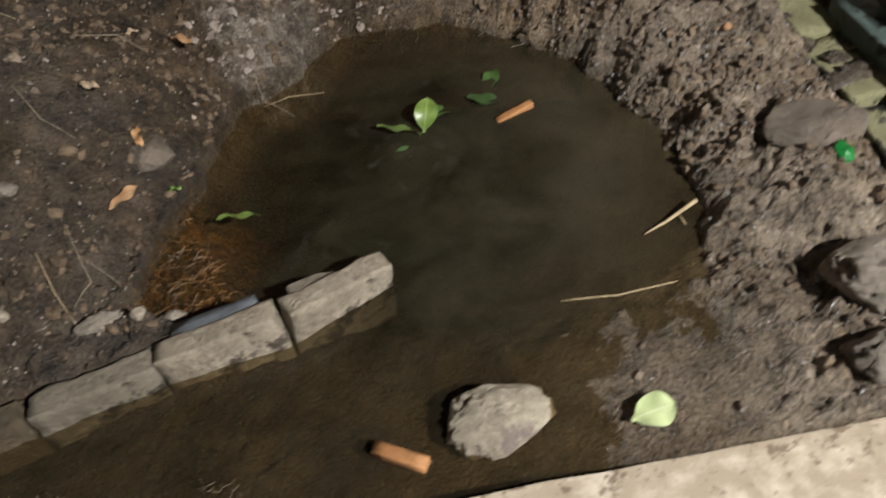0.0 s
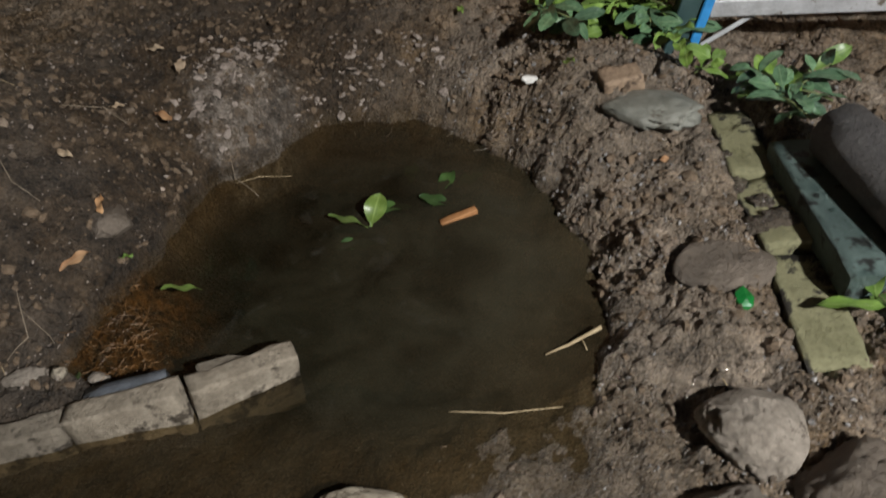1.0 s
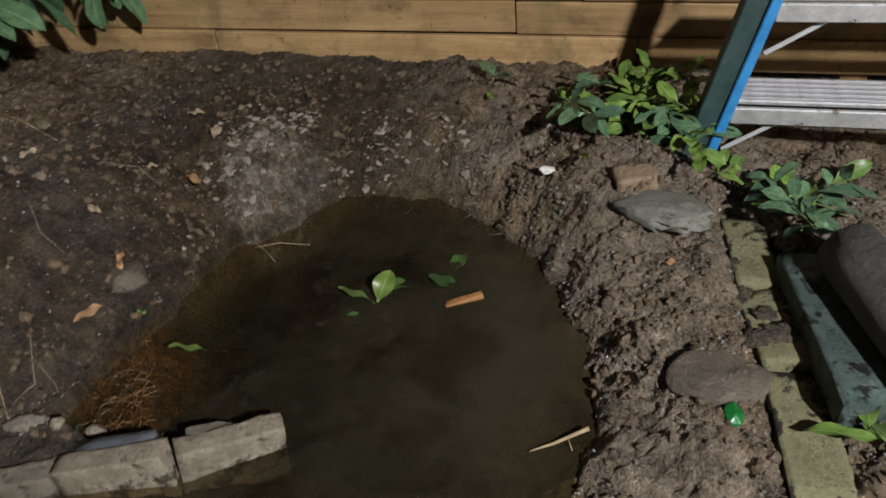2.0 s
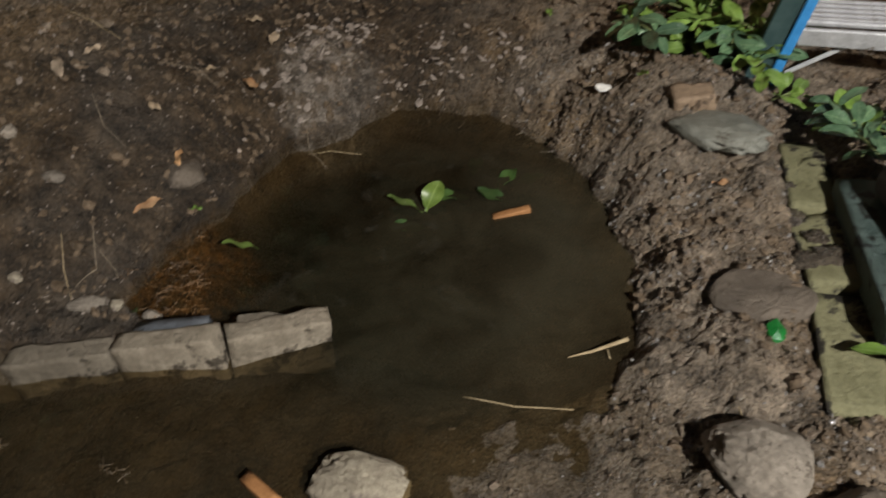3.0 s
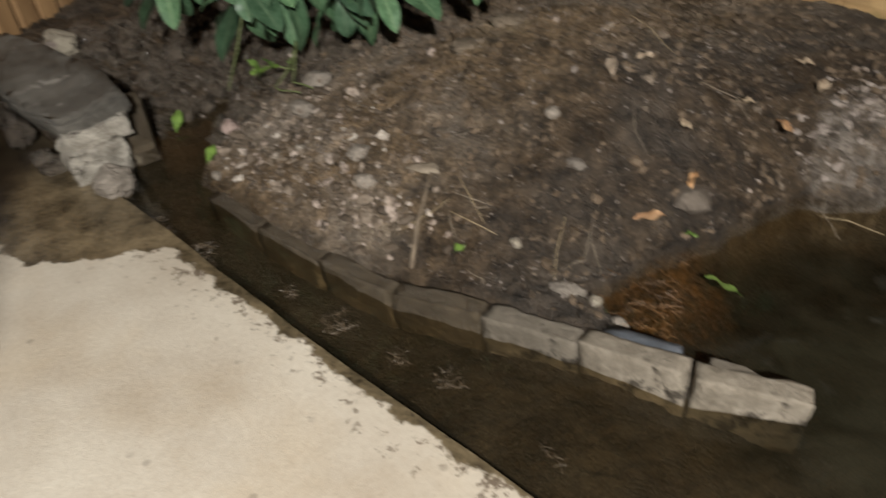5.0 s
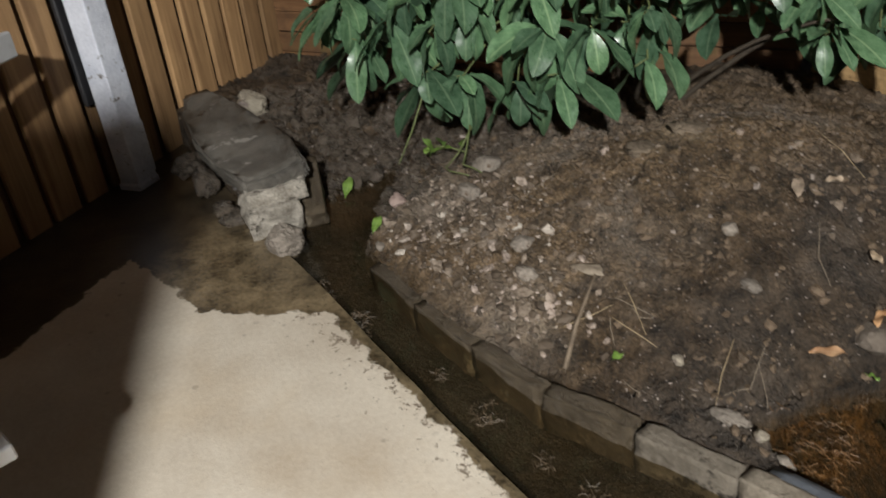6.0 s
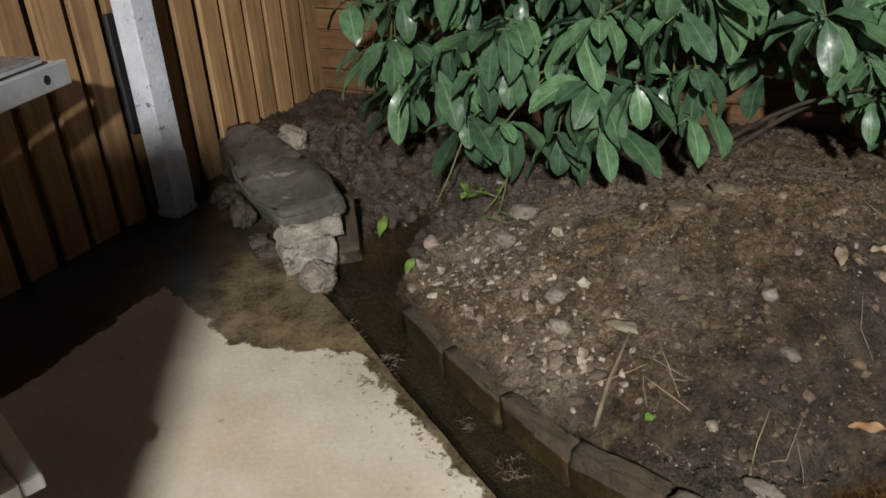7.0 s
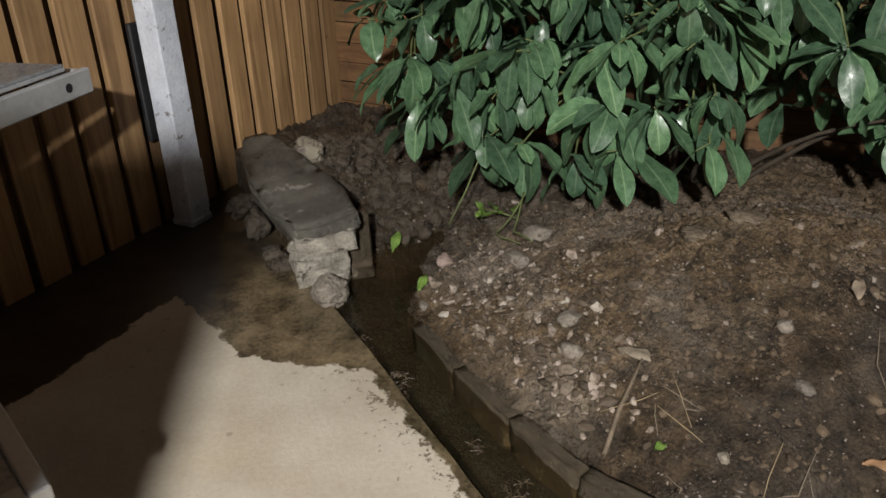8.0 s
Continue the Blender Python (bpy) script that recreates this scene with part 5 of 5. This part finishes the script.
ground_leaf(-0.49, 1.24, 0.6, 0.072, DRY_LEAF, 1, "curled dry orange-tan leaf on the soil", "dry_leaf", 0.25, 0.3, 0.014)
ground_leaf(-0.475, 1.43, -1.2, 0.06, DRY_LEAF, 2, "narrow dry tan leaf on the soil", "dry_leaf", 0.1, 0.3)
ground_leaf(-0.47, 1.72, -0.5, 0.07, DRY_LEAF, 3, "narrow dry pinkish leaf on the soil", "dry_leaf", 0.1, -0.2)
ground_leaf(0.69, 1.585, 0.2, 0.045, DRY_LEAF, 4, "small dry leaf on the muddy bank", "dry_leaf", 0.1)
ground_leaf(0.5, 1.845, -1.1, 0.06, LAUREL_LIGHT, 5, "fresh light green leaf on the mud", "green_leaf", 0.5, 0.3)
ground_leaf(0.21, 2.22, -1.3, 0.05, LAUREL_LIGHT, 6, "small yellow-green leaf on the soil", "green_leaf", 0.2)
ground_leaf(-1.99, 0.72, 2.5, 0.095, LAUREL_LIGHT, 7, "bright green leaf standing in the wet mud", "green_leaf", 0.55, 0.2, 0.012)
ground_leaf(-1.61, 0.685, 2.3, 0.075, LAUREL_LIGHT, 8, "bright green leaf at the corner of the mound", "green_leaf", 0.6, 0.3, 0.02)
ground_leaf(-0.7, 0.9, 1.9, 0.06, LAUREL_LIGHT, 9, "small green leaf behind the bricks", "green_leaf", 0.2)
ground_leaf(-0.42, 1.33, 0.3, 0.03, LAUREL_LIGHT, 10, "tiny green leaf on the soil", "green_leaf", 0.1)
ground_leaf(-0.44, 1.06, 0.4, 0.04, LAUREL, 13, "small dark green leaf behind the bricks", "green_leaf", 0.1)
single_leaf(-1.74, 0.93, 0.33, 1.1, 0.09, LAUREL_LIGHT, 14, "wilted curled pale green leaf below the laurel", "green_leaf", -0.8, 1.4, 0.4, 0.5).location.z = 0.26

for k, (x, y, h, l) in enumerate(((-0.446, 1.846, 1.9, 0.075), (-0.474, 2.026, 0.9, 0.05), (-0.596, 1.975, 0.1, 0.05), (-0.573, 1.484, -0.4, 0.05), (-0.549, 1.676, 0.3, 0.035), (-0.772, 1.47, -0.9, 0.08), (-0.749, 1.523, 1.2, 0.05))):
    ground_leaf(x, y, h, l, PALE_SCRAP, 50 + k, "pale dead leaf scrap pressed on the soil", "dry_leaf", 0.08, 0.2)

# things in and on the water
single_leaf(0.075, 1.515, 0.003, 2.95, 0.1, WATER_LEAF, 21, "pale green leaf floating on the muddy water", "floating_leaf", 0.08, 0.1, 0.28, 0.4)
single_leaf(0.08, 1.52, 0.0, 1.35, 0.085, WATER_LEAF, 22, "upright curled green leaf standing out of the water", "floating_leaf", 0.8, 0.5, 0.6, 0.2)
single_leaf(-0.245, 1.307, 0.004, 3.35, 0.085, WATER_LEAF, 23, "narrow green leaf floating at the bank", "floating_leaf", 0.03, 0.1, 0.28, 0.2)
for k, (x, y, h) in enumerate(((0.14, 1.69, 1.7), (0.215, 1.64, 1.3), (0.25, 1.67, 0.9), (0.26, 1.6, 2.9), (0.1, 1.47, 3.3), (0.16, 1.6, 3.4))):
    single_leaf(x, y, -0.0075, h, 0.09, SUNK_LEAF, 24 + k, "dark green laurel leaf under the water's surface", "sunken_leaf", -0.03, 0.1, 0.42)
thing("orange_wood_chip", rough_up(box_bm(0.085, 0.018, 0.012, cuts=3), 0.002, 40, 3), ORANGE_WOOD, pose(0.275, 1.555, 0.002, 0, -6, 28), "wet orange splinter of wood floating in the water", "wood")
thing("wood_offcut", rough_up(box_bm(0.088, 0.021, 0.016, cuts=3), 0.0012, 40, 7), ORANGE_WOOD, pose(0.067, 0.758, 0.008, 0, 0, -22), "short orange-brown wooden offcut lying in the mud", "wood")
thing("pale_leaf", leaf_bm(0.068, 0.055, 35, 0.2, 0.1), PALE_LEAF, pose(0.405, 0.79, soil_z(0.43, 0.795) + 0.012, 6, -4, 15), "pale yellow-green broken leaf on the wet mud", "leaf")


def twig(points, radii, material, label, name="twig", forks=()):
    ob = empty(name, pose(*points[0]), label, "twig")
    o = Vector(points[0])
    pts = [Vector(p) - o for p in points]
    n = 9
    line, rr = [], []
    for i in range(n):
        t = i / (n - 1) * (len(pts) - 1)
        k = min(int(t), len(pts) - 2)
        f = t - k
        before, after = pts[max(k - 1, 0)], pts[min(k + 2, len(pts) - 1)]
        line.append(pts[k] * (1 - f) + pts[k + 1] * f + (pts[k + 1] - pts[k] * 2 + before) * (0.12 * f * (1 - f)) + (pts[k] - pts[k + 1] * 2 + after) * (0.12 * f * (1 - f)))
        rr.append(radii[k] * (1 - f) + radii[k + 1] * f)
    part("shaft", tube_bm(line, rr, 7), material, ob)
    for f in forks:
        part("fork", tube_bm([Vector(p) - o for p in f], 0.0012, 5), material, ob)
    return ob


def on_soil(x, y, lift=0.004):
    return (x, y, max(soil_z(x, y), 0.0) + lift)


twig([(0.485, 1.165, 0.004), (0.525, 1.187, 0.007), (0.585, 1.222, 0.02)], [0.0016, 0.0032, 0.0045], STICK, "pale broken stick half floating at the bank", "stick", [[(0.55, 1.2, 0.012), (0.556, 1.188, 0.006), (0.56, 1.18, 0.004)]])
twig([(0.325, 1.03, 0.003), (0.42, 1.032, 0.004), (0.52, 1.05, 0.006)], [0.0011, 0.0014, 0.001], STICK, "long thin pale straw lying across the water's edge", "straw")
twig([on_soil(-0.885, 0.985, 0.01), on_soil(-0.82, 0.89, 0.008), on_soil(-0.752, 0.797, 0.004)], [0.003, 0.0055, 0.0065], TWIG_DARK, "thick broken twig lying on the mound")
thing("wood_chip", stone_bm(0.055, 0.019, 0.006, 77, 3, 0.4), TWIG, pose(-0.905, 0.99, soil_z(-0.9, 0.985) + 0.012, 8, 4, 40), "weathered flat grey wood chip on the mound", "wood")
for k, pts in enumerate((((-0.82, 1.02), (-0.76, 1.0), (-0.7, 0.99)), ((-0.82, 0.98), (-0.76, 0.94), (-0.73, 0.93)), ((-0.66, 1.42), (-0.6, 1.36), (-0.55, 1.35)), ((-0.85, 0.86), (-0.8, 0.93), (-0.79, 0.97)), ((-0.62, 1.62), (-0.55, 1.66), (-0.5, 1.65)), ((-1.3, 0.82), (-1.24, 0.88), (-1.2, 0.93)), ((0.77, 1.11), (0.79, 1.07), (0.81, 1.05)), ((0.72, 1.02), (0.75, 1.02), (0.77, 1.015)), ((-0.22, 1.62), (-0.3, 1.68), (-0.34, 1.78)), ((-0.16, 1.7), (-0.24, 1.69), (-0.3, 1.67)), ((-0.36, 1.86), (-0.33, 1.92), (-0.3, 1.95)), ((-0.55, 1.19), (-0.5, 1.1), (-0.52, 1.05)), ((-0.773, 0.953), (-0.687, 0.984), (-0.664, 0.994)), ((-0.765, 0.998), (-0.730, 0.994), (-0.714, 1.018)), ((-0.662, 0.902), (-0.607, 0.904), (-0.581, 0.865)), ((-0.583, 1.126), (-0.545, 1.063), (-0.511, 1.020)), ((-0.529, 1.146), (-0.471, 1.118), (-0.453, 1.102)), ((-1.274, 0.832), (-1.321, 0.914), (-1.329, 0.935)), ((-0.902, 1.668), (-0.803, 1.639), (-0.727, 1.634)), ((-0.793, 0.978), (-0.752, 1.002), (-0.717, 1.024)), ((-1.279, 1.020), (-1.300, 1.120), (-1.296, 1.145)))):
    twig([on_soil(x, y, 0.006 + 0.006 * (i == 1)) for i, (x, y) in enumerate(pts)], [0.0008, 0.0011, 0.0006], STICK if k % 3 == 0 else TWIG, "thin dry straw lying on the soil", "straw")
for k, pts in enumerate((((-1.72, 1.12, 0.3), (-1.66, 1.02, 0.22), (-1.62, 0.94, 0.19), (-1.52, 0.98, 0.2)), ((-1.7, 1.08, 0.28), (-1.6, 1.0, 0.2), (-1.5, 1.02, 0.2)), ((-1.86, 1.0, 0.36), (-1.87, 0.95, 0.24), (-1.9, 0.9, 0.12)))):
    twig(pts, [0.003, 0.003, 0.0025, 0.002][:len(pts)], STEM, "bare green stem trailing from the laurel", "stem_cutting")


# ---- matted roots at the bank and debris in the channel ----
def fibres(name, count, area, length, material, seed, label, z_of, lift=0.01, radius=0.0009):
    rnd = random.Random(seed)
    bm = bmesh.new()
    for k in range(count):
        x, y = rnd.uniform(area[0], area[1]), rnd.uniform(area[2], area[3])
        z = z_of(x, y)
        if z is None:
            continue
        h = rnd.uniform(0, 6.3)
        l = length * rnd.uniform(0.4, 1.2)
        ends = [Vector((x + math.cos(h + b) * l * t, y + math.sin(h + b) * l * t, z + lift * rnd.random())) for t, b in ((-0.5, 0), (0, 0.3), (0.5, rnd.uniform(-0.5, 0.5)))]
        side = Vector((-math.sin(h), math.cos(h), 0)) * radius
        up = Vector((0, 0, radius * 1.5))
        rows = [[bm.verts.new(e - side), bm.verts.new(e + up), bm.verts.new(e + side)] for e in ends]
        for a, b in zip(rows, rows[1:]):
            for i in range(3):
                bm.faces.new((a[i], a[(i + 1) % 3], b[(i + 1) % 3], b[i]))
    return thing(name, bm, material, pose(0, 0, 0), label, "debris", kind="stuff", smooth=False)


def bank_z(x, y):
    z = soil_z(x, y)
    return max(z, 0.0) if -0.035 < z < 0.09 and (x + 0.3) ** 2 / 0.03 + (y - 1.18) ** 2 / 0.04 < 0.7 + 0.5 * noise.noise(Vector((x * 14, y * 14, 1))) else None


def shore_z(x, y):
    z = soil_z(x, y)
    return max(z, 0.0) if -0.03 < z < 0.06 else None


fibres("root_mat", 1100, (-0.6, -0.05, 0.95, 1.45), 0.035, RUST, 3, "matted rust-brown roots and dead grass at the bank", bank_z, 0.015, 0.0006)
fibres("shore_litter", 140, (-0.35, 0.5, 1.6, 2.0), 0.04, DEBRIS, 4, "thin brown litter along the shore", shore_z, 0.006)
for k, (x, y, n, r) in enumerate(((-0.77, 0.63, 70, 0.06), (-0.6, 0.66, 30, 0.04), (-0.48, 0.7, 40, 0.05), (-0.95, 0.6, 25, 0.03), (-1.25, 0.5, 70, 0.07), (-1.45, 0.47, 70, 0.07), (-0.2, 0.72, 20, 0.04))):
    def clump_z(px, py, cx=x, cy=y, cr=r):
        d = ((px - cx) ** 2 + ((py - cy) * 1.6) ** 2) / (cr * cr)
        return 0.0 if d < 1 and noise.noise(Vector((px * 40, py * 40, 3))) > d - 0.75 else None

    fibres("channel_debris", n * 2, (x - r, x + r, y - r, y + r), 0.025, DEBRIS, 20 + k, "tangle of wet rootlets caught in the shallow water", clump_z, 0.012, 0.0008)


# ---- step ladder ----
def build_ladder():
    lad = empty("step_ladder", pose(0.775, 1.955, 0.125), "blue and aluminium step ladder standing on the soil", "ladder")

    def bar(name, p, q, w, h, material, label="", bev=0.003):
        p, q = Vector(p), Vector(q)
        d = (q - p)
        bm = box_bm(d.length, w, h, bev)
        ob = part(name, bm, material, lad, label, smooth=False)
        xaxis = d.normalized()
        y = Vector((0, 1, 0)) - xaxis * xaxis.y
        y.normalize()
        z = xaxis.cross(y)
        ob.matrix_basis = Matrix.Translation((p + q) / 2) @ Matrix((xaxis, y, z)).transposed().to_4x4()
        return ob

    top = (0.28, 0.05, 1.1)
    bar("front_rail", (0.0, 0, -0.01), top, 0.012, 0.022, BLUE, "bright blue painted edge of the rail")
    bar("rail_channel", (-0.035, 0.035, -0.01), (top[0] - 0.035, top[1] + 0.035, top[2]), 0.06, 0.05, LADDER_SIDE, "dark green side of the rail")
    bar("front_rail", (0.62, 0, -0.01), (0.9, 0.05, 1.1), 0.012, 0.022, BLUE, "bright blue painted edge of the rail")
    bar("rail_channel", (0.62, 0.035, -0.01), (0.9, 0.085, 1.1), 0.06, 0.05, LADDER_SIDE, "dark green side of the rail")
    for k in range(4):
        z = 0.15 + 0.235 * k
        x, y = 0.255 * z, 0.045 * z
        tread = bar("tread", (x + 0.01, y + 0.085, z + 0.02), (x + 0.62, y + 0.085, z + 0.02), 0.115, 0.012, ALU_DIRTY, "ribbed aluminium step")
        for i in range(5):
            ob = part("rib", box_bm(0.6, 0.008, 0.006, 0.001), ALU_DIRTY, tread, smooth=False)
            ob.matrix_basis = pose(0, -0.048 + 0.024 * i, 0.009)
        bar("tread_nose", (x + 0.01, y + 0.006, z), (x + 0.62, y + 0.006, z), 0.014, 0.04, ALU_DIRTY)
        bar("brace", (x + 0.0, y + 0.012, z - 0.095), (x + 0.13, y + 0.03, z - 0.018), 0.008, 0.011, ALU)


build_ladder()

# ---- groups of alike things ----
GROUPS = {"stone": "loose stones", "boulder": "boulders", "mud_splat": "mud on the painted kerb", "clay_lump": "clay lumps", "flat_stone": "flat stones", "rubble_lump": "rubble under the slab", "laurel_clipping": "cut laurel sprigs", "dry_leaf": "dry leaves on the soil", "green_leaf": "green leaves on the ground", "floating_leaf": "leaves on the water", "sunken_leaf": "leaves under the water", "straw": "straws on the soil", "stem_cutting": "bare stems by the laurel", "plank_fence": "plank fences"}
for ob in scene.objects:
    if ob.parent is None and ob.name.split(".")[0] in GROUPS:
        tagged(ob, group=GROUPS[ob.name.split(".")[0]])
